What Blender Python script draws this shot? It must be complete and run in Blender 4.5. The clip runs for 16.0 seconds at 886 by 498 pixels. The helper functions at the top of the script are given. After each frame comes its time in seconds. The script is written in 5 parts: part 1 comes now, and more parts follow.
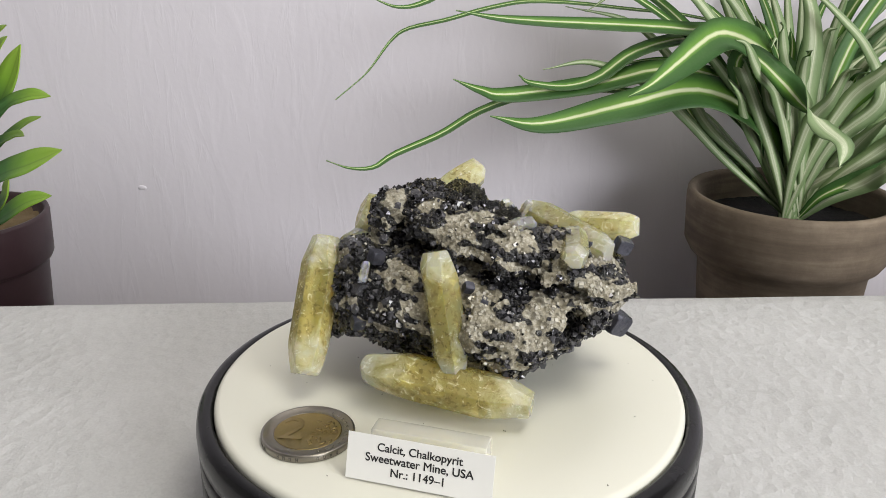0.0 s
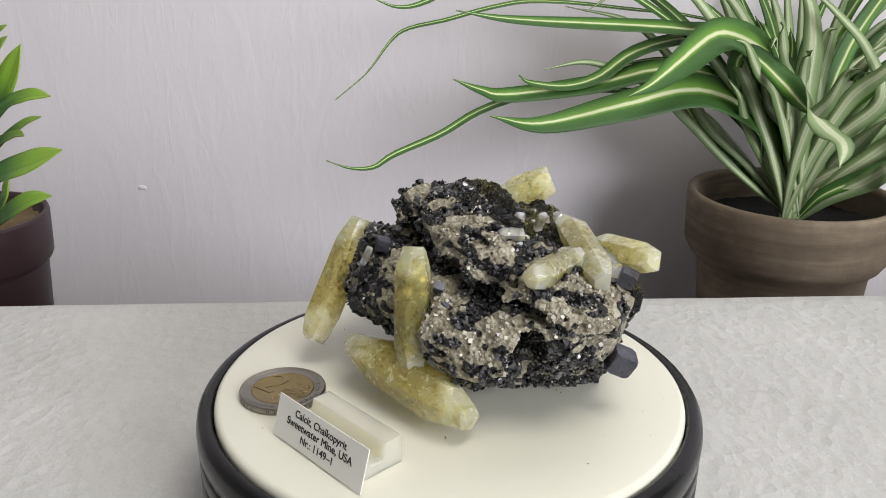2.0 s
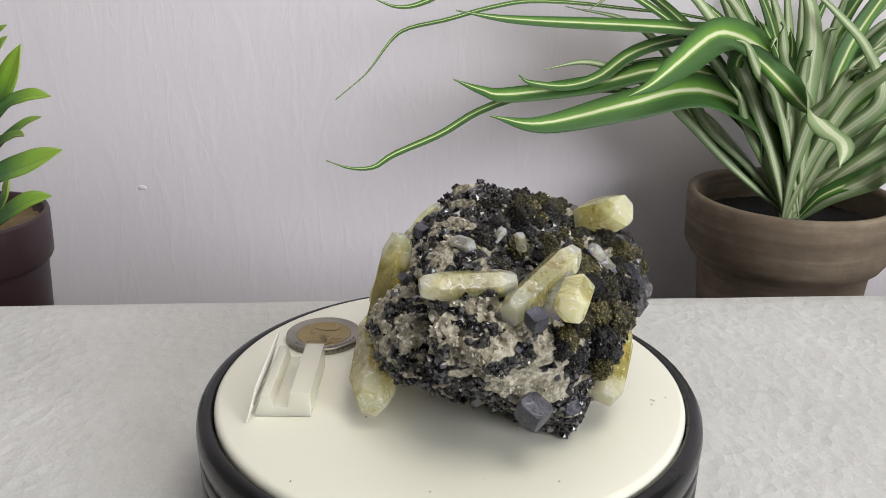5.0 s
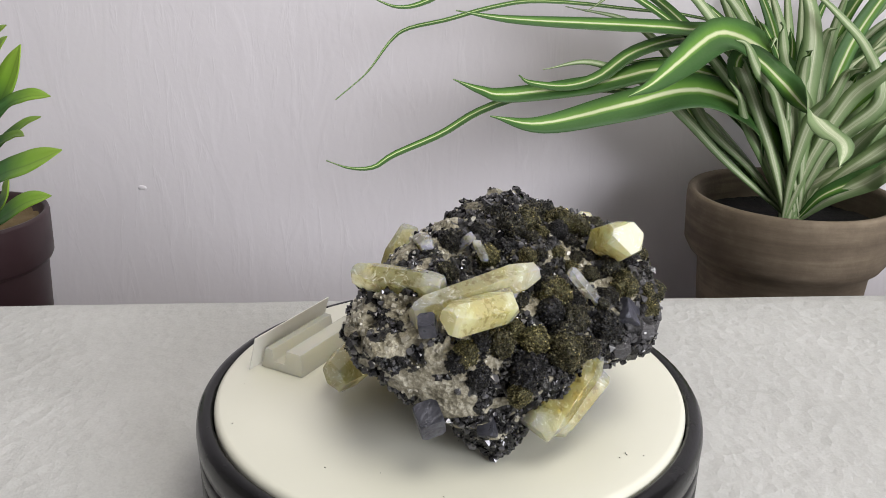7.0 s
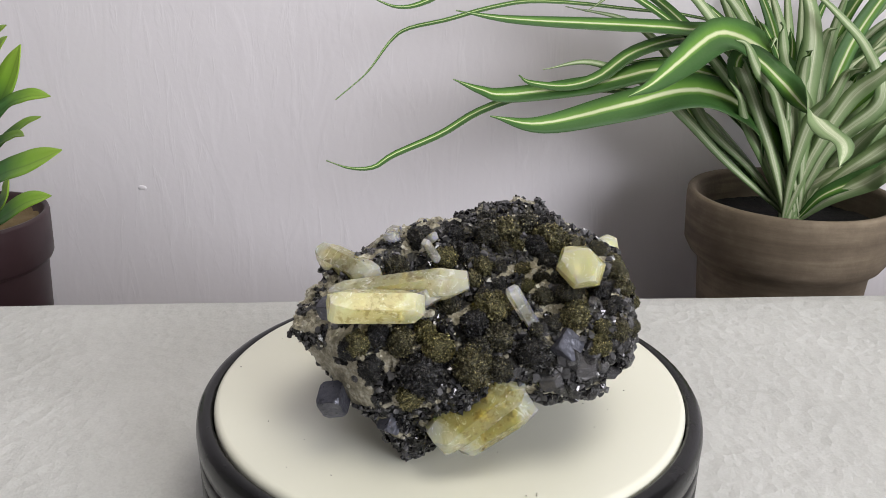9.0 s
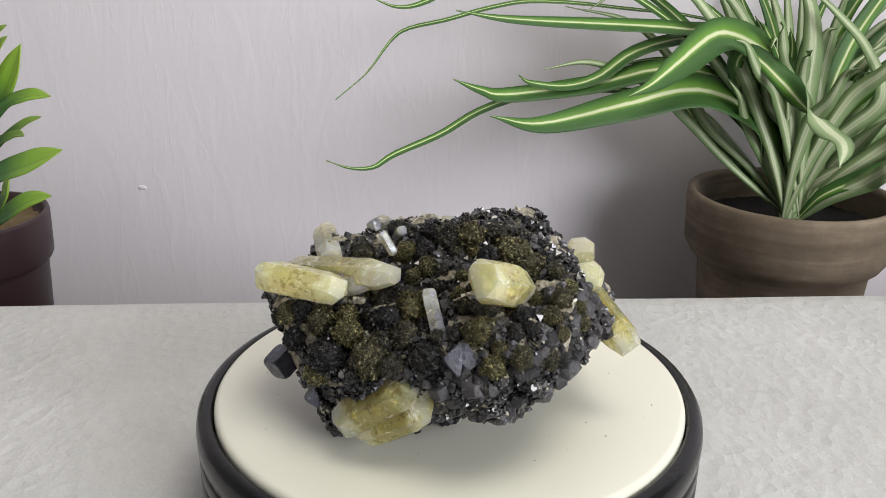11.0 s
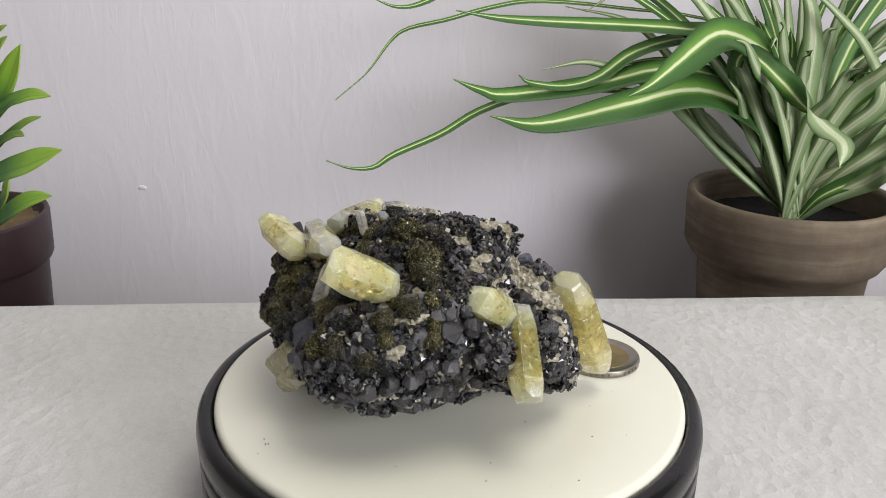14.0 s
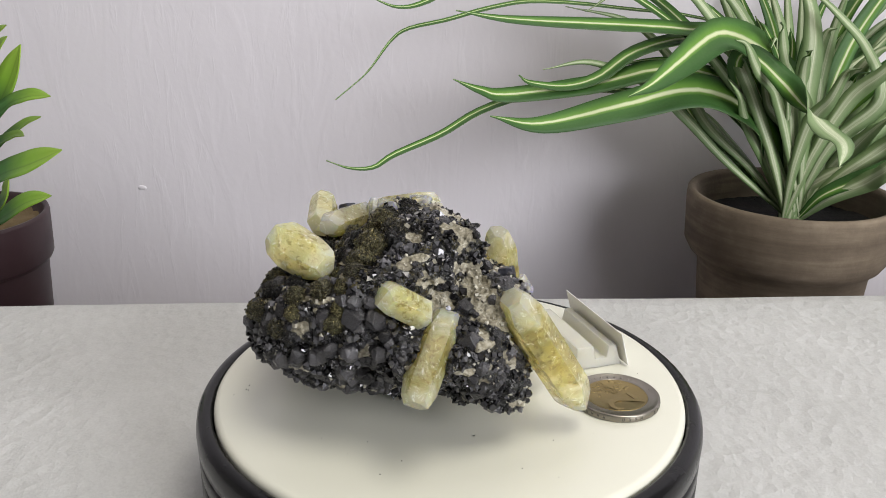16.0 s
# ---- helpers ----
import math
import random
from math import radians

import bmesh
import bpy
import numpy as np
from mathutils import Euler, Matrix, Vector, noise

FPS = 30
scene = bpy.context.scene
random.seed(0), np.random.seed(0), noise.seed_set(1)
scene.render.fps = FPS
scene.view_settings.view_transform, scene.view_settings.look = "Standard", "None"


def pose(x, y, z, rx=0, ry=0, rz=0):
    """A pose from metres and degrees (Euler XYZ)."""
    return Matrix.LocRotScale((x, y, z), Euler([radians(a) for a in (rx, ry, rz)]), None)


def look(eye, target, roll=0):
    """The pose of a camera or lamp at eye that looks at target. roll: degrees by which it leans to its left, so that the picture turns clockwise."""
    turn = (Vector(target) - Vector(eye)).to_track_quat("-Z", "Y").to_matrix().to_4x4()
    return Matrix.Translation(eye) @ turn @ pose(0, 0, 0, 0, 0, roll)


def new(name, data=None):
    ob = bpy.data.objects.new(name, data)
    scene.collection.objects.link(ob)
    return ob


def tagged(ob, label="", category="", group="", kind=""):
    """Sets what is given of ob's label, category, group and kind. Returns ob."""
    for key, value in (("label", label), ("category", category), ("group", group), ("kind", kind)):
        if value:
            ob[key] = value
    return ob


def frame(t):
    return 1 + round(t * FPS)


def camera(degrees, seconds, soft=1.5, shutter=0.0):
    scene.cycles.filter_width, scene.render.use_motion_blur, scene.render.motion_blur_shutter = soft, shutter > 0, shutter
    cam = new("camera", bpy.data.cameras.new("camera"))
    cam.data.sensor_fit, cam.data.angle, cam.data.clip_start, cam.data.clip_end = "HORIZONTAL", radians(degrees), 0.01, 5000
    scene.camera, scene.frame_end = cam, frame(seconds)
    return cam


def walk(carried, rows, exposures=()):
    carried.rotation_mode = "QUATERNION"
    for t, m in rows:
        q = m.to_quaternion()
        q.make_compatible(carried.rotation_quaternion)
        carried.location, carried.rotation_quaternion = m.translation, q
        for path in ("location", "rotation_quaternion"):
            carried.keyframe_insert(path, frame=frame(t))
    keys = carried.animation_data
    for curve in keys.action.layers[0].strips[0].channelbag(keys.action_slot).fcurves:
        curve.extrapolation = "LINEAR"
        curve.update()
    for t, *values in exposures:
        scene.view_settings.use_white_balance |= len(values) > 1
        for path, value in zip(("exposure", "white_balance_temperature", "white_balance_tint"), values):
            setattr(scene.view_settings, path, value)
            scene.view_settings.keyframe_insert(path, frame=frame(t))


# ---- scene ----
# Camera: stands still on a small tripod before the turntable.
cam = camera(56.5, 16.0, soft=0.65)
EYE = Vector((0.0, -0.2295, 0.162))
PITCH, YAW = 0.34935, -0.01039
AHEAD = Vector((math.sin(YAW) * math.cos(PITCH), math.cos(YAW) * math.cos(PITCH), -math.sin(PITCH)))
VIEW = look(EYE, EYE + AHEAD, 0.51)
walk(cam, [(0, VIEW), (16, VIEW)], [(0, -0.13, 6640, 8), (16, -0.13, 6640, 8)])

PLATE_Z = 0.035          # height of the white plate over the table
SPEED = -14.635          # degrees a second, clockwise from above


def turned(t):
    """The turn of the plate and of all that rides on it, t seconds into the clip."""
    return Matrix.Rotation(radians(SPEED * t), 4, "Z")


# World and lamps: two unseen area lights, overhead and side, added to match the shadows.
world = bpy.data.worlds.new("world")
scene.world = world
world.use_nodes = True
world.node_tree.nodes["Background"].inputs["Color"].default_value = (0.86, 0.92, 1.0, 1)
world.node_tree.nodes["Background"].inputs["Strength"].default_value = 0.4


def area(name, eye, target, size, watts, colour):
    light = bpy.data.lights.new(name, "AREA")
    light.shape, light.size, light.energy, light.color = "DISK", size, watts, colour
    ob = new(name, light)
    ob.matrix_world = look(eye, target)
    return ob


# Soft overhead light, placed and sized to suit the shadows.
area("ceiling_lamp_light", (0.38, -0.38, 1.45), (0.05, 0.05, 0.0), 0.78, 12.5, (1.0, 0.96, 0.855))
# Added fill from the right front; no window is known there.
area("window_daylight", (1.44, -1.42, 0.75), (0.3, 0.2, 0.1), 1.15, 46, (0.965, 0.97, 1.0))


# ---- materials ----
class Nodes:
    """A short way to write node materials."""

    def __init__(self, name):
        self.m = bpy.data.materials.new(name)
        self.m.use_nodes = True
        self.t = self.m.node_tree
        self.b = self.t.nodes["Principled BSDF"]
        self.co = self.add("ShaderNodeTexCoord").outputs["Object"]

    def add(self, kind):
        return self.t.nodes.new(kind)

    def link(self, a, b):
        self.t.links.new(a, b)

    def put(self, name, value):
        s = self.b.inputs[name]
        if isinstance(value, bpy.types.NodeSocket):
            self.link(value, s)
        elif isinstance(value, tuple):
            s.default_value = (*value, 1)
        else:
            s.default_value = value
        return self

    def coords(self, scale=(1, 1, 1), rot=(0, 0, 0)):
        n = self.add("ShaderNodeMapping")
        n.inputs["Scale"].default_value = scale
        n.inputs["Rotation"].default_value = [radians(a) for a in rot]
        self.link(self.co, n.inputs["Vector"])
        return n.outputs["Vector"]

    def noise(self, scale, detail=4, rough=0.55, at=None, distort=0.0):
        n = self.add("ShaderNodeTexNoise")
        n.inputs["Scale"].default_value, n.inputs["Detail"].default_value = scale, detail
        n.inputs["Roughness"].default_value, n.inputs["Distortion"].default_value = rough, distort
        self.link(at or self.co, n.inputs["Vector"])
        return n.outputs["Fac"]

    def cells(self, scale, feature="F1", out="Distance", at=None):
        n = self.add("ShaderNodeTexVoronoi")
        n.feature = feature
        n.inputs["Scale"].default_value = scale
        self.link(at or self.co, n.inputs["Vector"])
        return n.outputs[out]

    def ramp(self, fac, *stops):
        n = self.add("ShaderNodeValToRGB")
        e = n.color_ramp.elements
        while len(e) < len(stops):
            e.new(0.5)
        for k, (p, c) in zip(e, stops):
            k.position = p
            k.color = (*c, 1) if isinstance(c, tuple) else (c, c, c, 1)
        self.link(fac, n.inputs["Fac"])
        return n.outputs["Color"]

    def mix(self, fac, a, b, mode="MIX"):
        n = self.add("ShaderNodeMix")
        n.data_type, n.blend_type = "RGBA", mode
        for s, v in ((n.inputs[0], fac), (n.inputs[6], a), (n.inputs[7], b)):
            if isinstance(v, bpy.types.NodeSocket):
                self.link(v, s)
            elif isinstance(v, tuple):
                s.default_value = (*v, 1)
            elif s.type == "RGBA":
                s.default_value = (v, v, v, 1)
            else:
                s.default_value = v
        return n.outputs[2]

    def math(self, op, a, b=0.0):
        n = self.add("ShaderNodeMath")
        n.operation = op
        for s, v in ((n.inputs[0], a), (n.inputs[1], b)):
            if isinstance(v, bpy.types.NodeSocket):
                self.link(v, s)
            else:
                s.default_value = v
        return n.outputs[0]

    def attr(self, name):
        n = self.add("ShaderNodeAttribute")
        n.attribute_name = name
        return n.outputs["Fac"]

    def uv(self):
        n = self.add("ShaderNodeUVMap")
        return n.outputs["UV"]

    def split(self, v):
        n = self.add("ShaderNodeSeparateXYZ")
        self.link(v, n.inputs[0])
        return n.outputs

    def island(self):
        return self.add("ShaderNodeNewGeometry").outputs["Random Per Island"]

    def chance(self):
        return self.add("ShaderNodeObjectInfo").outputs["Random"]

    def bump(self, height, strength, distance):
        n = self.add("ShaderNodeBump")
        n.inputs["Strength"].default_value, n.inputs["Distance"].default_value = strength, distance
        self.link(height, n.inputs["Height"])
        prior = self.b.inputs["Normal"].links
        if prior:
            self.link(prior[0].from_socket, n.inputs["Normal"])
        self.link(n.outputs["Normal"], self.b.inputs["Normal"])
        return self


def mat_wall():
    k = Nodes("painted_plaster")
    strokes = k.noise(1.0, 3, 0.5, k.coords((34, 34, 11)), 0.9)
    ridges = k.noise(1.0, 3, 0.5, k.coords((120, 120, 26)), 0.6)
    broad = k.noise(5, 3)
    # The mauve is bluish shade on white paint, put into the base colour.
    k.put("Base Color", k.mix(broad, (0.64, 0.612, 0.675), (0.712, 0.684, 0.745)))
    k.put("Roughness", 0.7)
    k.bump(k.ramp(strokes, (0.42, 0.0), (0.75, 1.0)), 0.07, 0.004).bump(k.ramp(ridges, (0.55, 0.0), (0.75, 1.0)), 0.08, 0.0018).bump(k.noise(260, 3), 0.12, 0.0006)
    return k.m


def mat_paper():
    k = Nodes("embossed_white_paper")
    quilt = k.cells(190, at=k.coords((1, 0.8, 1), (0, 0, 32)))
    fibre = k.noise(900, 4, 0.7)
    stain = k.noise(14, 5, 0.65)
    tone = k.ramp(stain, (0.3, (0.45, 0.452, 0.455)), (0.7, (0.55, 0.552, 0.56)))
    k.put("Base Color", k.mix(k.ramp(fibre, (0.35, 0.0), (0.62, 0.25)), tone, (0.70, 0.70, 0.70)))
    k.put("Roughness", 0.85)
    k.bump(quilt, 0.6, 0.0014).bump(fibre, 0.7, 0.0008).bump(k.noise(22, 4), 0.3, 0.002)
    return k.m


def mat_plain(name, rgb, rough, spread=0.12, grain=300.0, bump=0.1, metal=0.0):
    k = Nodes(name)
    lo, hi = (tuple(c * f for c in rgb) for f in (1 - spread, 1 + spread))
    k.put("Base Color", k.mix(k.noise(grain * 0.1, 5, 0.65), lo, hi))
    k.put("Roughness", k.math("MULTIPLY_ADD", k.noise(grain * 0.25, 4), 0.25))
    k.b.inputs["Roughness"].links[0].from_node.inputs[2].default_value = max(0.02, rough - 0.125)
    k.put("Metallic", metal)
    if bump:
        k.bump(k.noise(grain, 4), bump, 0.0005)
    return k.m


def mat_clay():
    k = Nodes("weathered_clay")
    band = k.noise(1.0, 5, 0.6, k.coords((10, 10, 120)))
    k.put("Base Color", k.ramp(k.math("ADD", k.math("MULTIPLY", band, 0.6), k.math("MULTIPLY", k.noise(35, 6, 0.7), 0.4)),
                               (0.32, (0.082, 0.061, 0.043)), (0.5, (0.150, 0.115, 0.082)), (0.68, (0.26, 0.208, 0.155))))
    k.put("Roughness", 0.8)
    k.bump(band, 0.25, 0.001).bump(k.noise(500, 3), 0.3, 0.0005)
    return k.m


def mat_leaf_top():
    k = Nodes("variegated_leaf_top")
    u = k.split(k.uv())
    wob = k.math("MULTIPLY", k.math("SUBTRACT", k.noise(40, 3), 0.5), 0.12)
    across = k.math("ADD", u[0], wob)
    fine = k.noise(1.0, 3, 0.6, k.coords((700, 700, 700)))
    base = k.ramp(across, (0.0, (0.020, 0.072, 0.014)), (0.46, (0.035, 0.11, 0.018)), (0.54, (0.13, 0.26, 0.04)), (0.58, (0.60, 0.64, 0.40)),
                  (0.64, (0.62, 0.66, 0.44)), (0.69, (0.13, 0.27, 0.035)), (0.86, (0.05, 0.15, 0.02)), (1.0, (0.025, 0.085, 0.015)))
    k.put("Base Color", k.mix(0.10, base, k.mix(fine, (0.01, 0.04, 0.01), (0.2, 0.3, 0.12))))
    k.put("Roughness", 0.5)
    k.put("Specular IOR Level", 0.3)
    k.bump(k.noise(1.0, 2, 0.5, k.coords((500, 500, 500))), 0.15, 0.0004)
    return k.m


def mat_leaf_under():
    k = Nodes("pale_leaf_underside")
    u = k.split(k.uv())
    across = k.math("ADD", u[0], k.math("MULTIPLY", k.math("SUBTRACT", k.noise(50, 3), 0.5), 0.2))
    base = k.ramp(across, (0.0, (0.13, 0.21, 0.085)), (0.32, (0.24, 0.32, 0.16)), (0.46, (0.60, 0.64, 0.46)), (0.66, (0.62, 0.66, 0.48)), (0.78, (0.22, 0.30, 0.14)), (1.0, (0.09, 0.16, 0.055)))
    m = k.add("ShaderNodeMapping")
    m.inputs["Scale"].default_value = (26, 1.2, 1)
    k.link(k.uv(), m.inputs["Vector"])
    streak = k.noise(1.0, 4, 0.6, m.outputs["Vector"])
    base = k.mix(k.ramp(streak, (0.35, 0.65), (0.65, 0.0)), base, (0.13, 0.20, 0.08))
    k.put("Base Color", k.mix(k.math("MULTIPLY", k.chance(), 0.35), base, (0.07, 0.14, 0.04)))
    k.put("Roughness", 0.55)
    return k.m


def mat_blade():
    k = Nodes("fresh_green_leaf")
    u = k.split(k.uv())
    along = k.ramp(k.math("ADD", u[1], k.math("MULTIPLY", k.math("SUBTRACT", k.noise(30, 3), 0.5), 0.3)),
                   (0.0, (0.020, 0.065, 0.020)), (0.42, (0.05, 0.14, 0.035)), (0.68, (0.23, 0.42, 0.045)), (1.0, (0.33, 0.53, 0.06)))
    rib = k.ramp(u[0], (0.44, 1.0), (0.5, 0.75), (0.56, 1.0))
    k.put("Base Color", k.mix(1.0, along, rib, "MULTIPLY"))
    k.put("Roughness", 0.45)
    k.bump(k.noise(300, 3), 0.2, 0.0004)
    return k.m


def mat_rock():
    k = Nodes("ore_matrix")
    fine = k.noise(900, 5, 0.7)
    edge = k.math("MULTIPLY", k.math("SUBTRACT", k.noise(500, 4, 0.65), 0.5), 0.5)
    mask = k.ramp(k.math("ADD", k.attr("pale"), edge), (0.50, 0.0), (0.57, 1.0))
    dark = k.ramp(k.cells(800, out="Color"), (0.2, (0.004, 0.004, 0.005)), (0.75, (0.012, 0.012, 0.013)), (0.95, (0.05, 0.048, 0.047)))
    beige = k.ramp(k.math("ADD", k.math("MULTIPLY", fine, 0.5), k.math("MULTIPLY", k.noise(160, 4, 0.6), 0.5)),
                   (0.34, (0.085, 0.075, 0.052)), (0.49, (0.25, 0.226, 0.168)), (0.63, (0.52, 0.49, 0.415)))
    gold = k.ramp(fine, (0.45, (0.010, 0.010, 0.007)), (0.66, (0.12, 0.10, 0.045)))
    dark = k.mix(k.math("MULTIPLY", k.attr("brass"), k.ramp(k.noise(330, 4, 0.65), (0.48, 0.0), (0.6, 0.9))), dark, gold)
    k.put("Base Color", k.mix(mask, dark, beige))
    k.put("Roughness", k.mix(mask, k.ramp(k.cells(900, out="Color"), (0.2, 0.10), (0.8, 0.45)), 0.6))
    k.bump(k.cells(700), 0.8, 0.0009).bump(fine, 0.5, 0.0006)
    return k.m


def mat_grain(name, lo, hi, rough, metal=0.0):
    k = Nodes(name)
    k.put("Base Color", k.ramp(k.island(), (0.0, lo), (1.0, hi)))
    k.put("Roughness", k.ramp(k.math("FRACT", k.math("MULTIPLY", k.island(), 7.3)), (0.0, rough * 0.5), (1.0, rough * 1.5)))
    k.put("Metallic", k.math("MULTIPLY", k.ramp(k.math("FRACT", k.math("MULTIPLY", k.island(), 13.7)), (0.55, 0.0), (0.6, 1.0)), metal))
    k.put("Specular IOR Level", 0.7)
    k.bump(k.noise(1500, 2), 0.15, 0.0002)
    return k.m


def mat_nodule():
    k = Nodes("brassy_chalcopyrite")
    spark = k.math("FRACT", k.math("ADD", k.math("MULTIPLY", k.island(), 3.1), k.cells(1500, out="Color")))
    patch = k.math("ADD", k.noise(180, 4, 0.6), k.math("MULTIPLY", k.math("SUBTRACT", k.chance(), 0.5), 0.28))
    gold = k.ramp(spark, (0.30, (0.012, 0.012, 0.007)), (0.62, (0.045, 0.043, 0.021)), (0.82, (0.20, 0.182, 0.085)), (0.97, (0.85, 0.74, 0.36)))
    dark = k.ramp(spark, (0.3, (0.004, 0.004, 0.005)), (0.85, (0.03, 0.03, 0.036)), (0.97, (0.25, 0.25, 0.28)))
    m = k.ramp(patch, (0.44, 0.0), (0.58, 1.0))
    k.put("Base Color", k.mix(m, dark, gold))
    k.put("Metallic", 0.8)
    k.put("Roughness", k.ramp(k.math("FRACT", k.math("MULTIPLY", spark, 9.7)), (0.1, 0.42), (0.9, 0.14)))
    k.bump(k.noise(1600, 3), 0.3, 0.0003)
    return k.m


def mat_ore():
    k = Nodes("grey_sphalerite_facets")
    pits = k.ramp(k.noise(650, 4, 0.7), (0.40, 1.0), (0.46, 0.0))
    k.put("Base Color", k.mix(pits, k.mix(k.chance(), (0.018, 0.017, 0.020), (0.12, 0.117, 0.13)), (0.005, 0.006, 0.007)))
    k.put("Metallic", k.math("MULTIPLY", k.math("SUBTRACT", 1.0, pits), 0.55))
    k.put("Roughness", k.ramp(k.noise(300, 3), (0.3, 0.14), (0.7, 0.36)))
    k.put("Specular IOR Level", 0.7)
    k.bump(k.noise(700, 4, 0.7), 0.4, 0.0005)
    return k.m


def mat_galena():
    k = Nodes("blue_grey_galena")
    k.put("Base Color", k.ramp(k.noise(240, 5, 0.65), (0.3, (0.045, 0.046, 0.060)), (0.7, (0.125, 0.128, 0.165))))
    k.put("Roughness", k.ramp(k.noise(500, 3), (0.3, 0.25), (0.7, 0.5)))
    k.put("Metallic", 0.6)
    k.bump(k.noise(160, 3), 0.5, 0.0012).bump(k.noise(900, 4), 0.5, 0.0005)
    return k.m


def mat_calcite(name, deep, pale_tint, milk, clear):
    """Calcite: a cloudy, deeply tinted heart and clearer, paler ends; z runs along the crystal."""
    k = Nodes(name)
    at = k.add("ShaderNodeVectorMath")
    k.link(k.co, at.inputs[0])
    k.link(k.chance(), at.inputs[1])
    at = at.outputs[0]
    zone = k.noise(140, 4, 0.6, at, 0.6)
    veil = k.noise(330, 6, 0.72, at, 1.4)
    speck = k.noise(620, 3, 0.6, at)
    along = k.split(k.add("ShaderNodeTexCoord").outputs["Generated"])[2]
    ends = k.math("MULTIPLY", k.math("ABSOLUTE", k.math("SUBTRACT", along, 0.5)), 2.0)
    heart = k.ramp(k.math("ADD", ends, k.math("MULTIPLY", k.math("SUBTRACT", zone, 0.5), 1.9)), (0.35, 1.0), (0.90, 0.0))
    tone = k.mix(heart, pale_tint, deep)
    tone = k.mix(k.ramp(veil, (0.55, 0.0), (0.66, 0.85)), tone, milk)
    dusk = tuple(c * f for c, f in zip(deep, (0.50, 0.46, 0.35)))
    tone = k.mix(k.math("MULTIPLY", heart, k.ramp(speck, (0.53, 0.0), (0.63, 0.8))), tone, dusk)
    k.put("Base Color", tone)
    k.put("Transmission Weight", k.math("MULTIPLY", k.ramp(heart, (0.0, clear * 0.78), (1.0, clear)), k.ramp(veil, (0.56, 1.0), (0.70, 0.55))))
    k.put("Subsurface Weight", 1.0)
    k.b.inputs["Subsurface Radius"].default_value = (1.0, 0.9, 0.5)
    k.put("Subsurface Scale", 0.006)
    k.put("IOR", 1.52)
    k.put("Roughness", k.ramp(veil, (0.40, 0.03), (0.68, 0.20)))
    k.bump(zone, 0.35, 0.0012).bump(veil, 0.2, 0.0005)
    return k.m


def mat_flake():
    k = Nodes("inner_fracture_flakes")
    k.put("Base Color", k.ramp(k.island(), (0.0, (0.20, 0.15, 0.04)), (0.15, (0.34, 0.26, 0.06)), (0.35, (0.82, 0.68, 0.24)), (0.6, (0.95, 0.90, 0.60)), (1.0, (0.97, 0.95, 0.82))))
    k.put("Roughness", 0.3)
    return k.m


def mat_acrylic():
    k = Nodes("clear_acrylic")
    # Cream tint and scattering stand in for plate light reflected inside the block.
    k.put("Base Color", (0.98, 0.945, 0.80))
    k.put("Transmission Weight", 0.48)
    k.put("Subsurface Weight", 1.0)
    k.put("Subsurface Scale", 0.006)
    k.b.inputs["Subsurface Radius"].default_value = (1.0, 0.97, 0.85)
    k.put("IOR", 1.45)
    k.put("Roughness", k.ramp(k.noise(120, 3), (0.3, 0.03), (0.7, 0.12)))
    return k.m


WALL, PAPER, CLAY = mat_wall(), mat_paper(), mat_clay()
LEAF_TOP, LEAF_UNDER, BLADE = mat_leaf_top(), mat_leaf_under(), mat_blade()
ROCK, NODULE, ORE, GALENA = mat_rock(), mat_nodule(), mat_ore(), mat_galena()
DARK_GRAIN = mat_grain("black_crystal_grains", (0.005, 0.005, 0.006), (0.11, 0.108, 0.12), 0.14, 0.85)
PALE_GRAIN = mat_grain("pale_dolomite_grains", (0.22, 0.20, 0.155), (0.54, 0.515, 0.45), 0.35)
YELLOW = mat_calcite("honey_calcite", (0.95, 0.82, 0.31), (0.99, 0.945, 0.70), (1.0, 0.97, 0.85), 0.82)
BRIGHT = mat_calcite("bright_yellow_calcite", (0.99, 0.88, 0.44), (1.0, 0.94, 0.62), (1.0, 0.98, 0.85), 0.66)
PALE_YELLOW = mat_calcite("pale_straw_calcite", (0.97, 0.88, 0.48), (0.99, 0.95, 0.74), (1.0, 0.98, 0.89), 0.78)
CLEAR = mat_calcite("clear_white_calcite", (0.98, 0.96, 0.88), (0.99, 0.98, 0.94), (0.98, 0.98, 0.96), 0.85)
FLAKE = mat_flake()
PLASTIC = mat_plain("black_gloss_plastic", (0.004, 0.004, 0.005), 0.24, 0.3, 500, 0.05)
PLATE = mat_plain("warm_white_plastic", (0.70, 0.695, 0.62), 0.38, 0.02, 200, 0.03)
SHELF = mat_plain("dark_wooden_board", (0.09, 0.07, 0.055), 0.5, 0.3, 120, 0.2)
ROOM = mat_plain("room_paint", (0.42, 0.41, 0.39), 0.8, 0.06, 100, 0.1)
SOIL = mat_plain("dark_potting_soil", (0.009, 0.008, 0.008), 0.95, 0.5, 900, 0.9)
BURGUNDY = mat_plain("dark_burgundy_plastic", (0.034, 0.016, 0.020), 0.45, 0.25, 200, 0.1)
MOSS = mat_plain("dry_brown_moss", (0.17, 0.12, 0.06), 0.9, 0.5, 900, 0.8)
SILVER = mat_plain("nickel_silver", (0.27, 0.25, 0.22), 0.32, 0.25, 900, 0.08, 1.0)
GOLD = mat_plain("worn_nickel_brass", (0.29, 0.225, 0.105), 0.36, 0.3, 900, 0.12, 1.0)
EDGE_DARK = mat_plain("dark_edge_stroke", (0.05, 0.045, 0.04), 0.6, 0.3, 900, 0.1)
CARD = mat_plain("white_card", (0.78, 0.775, 0.76), 0.7, 0.02, 400, 0.04)
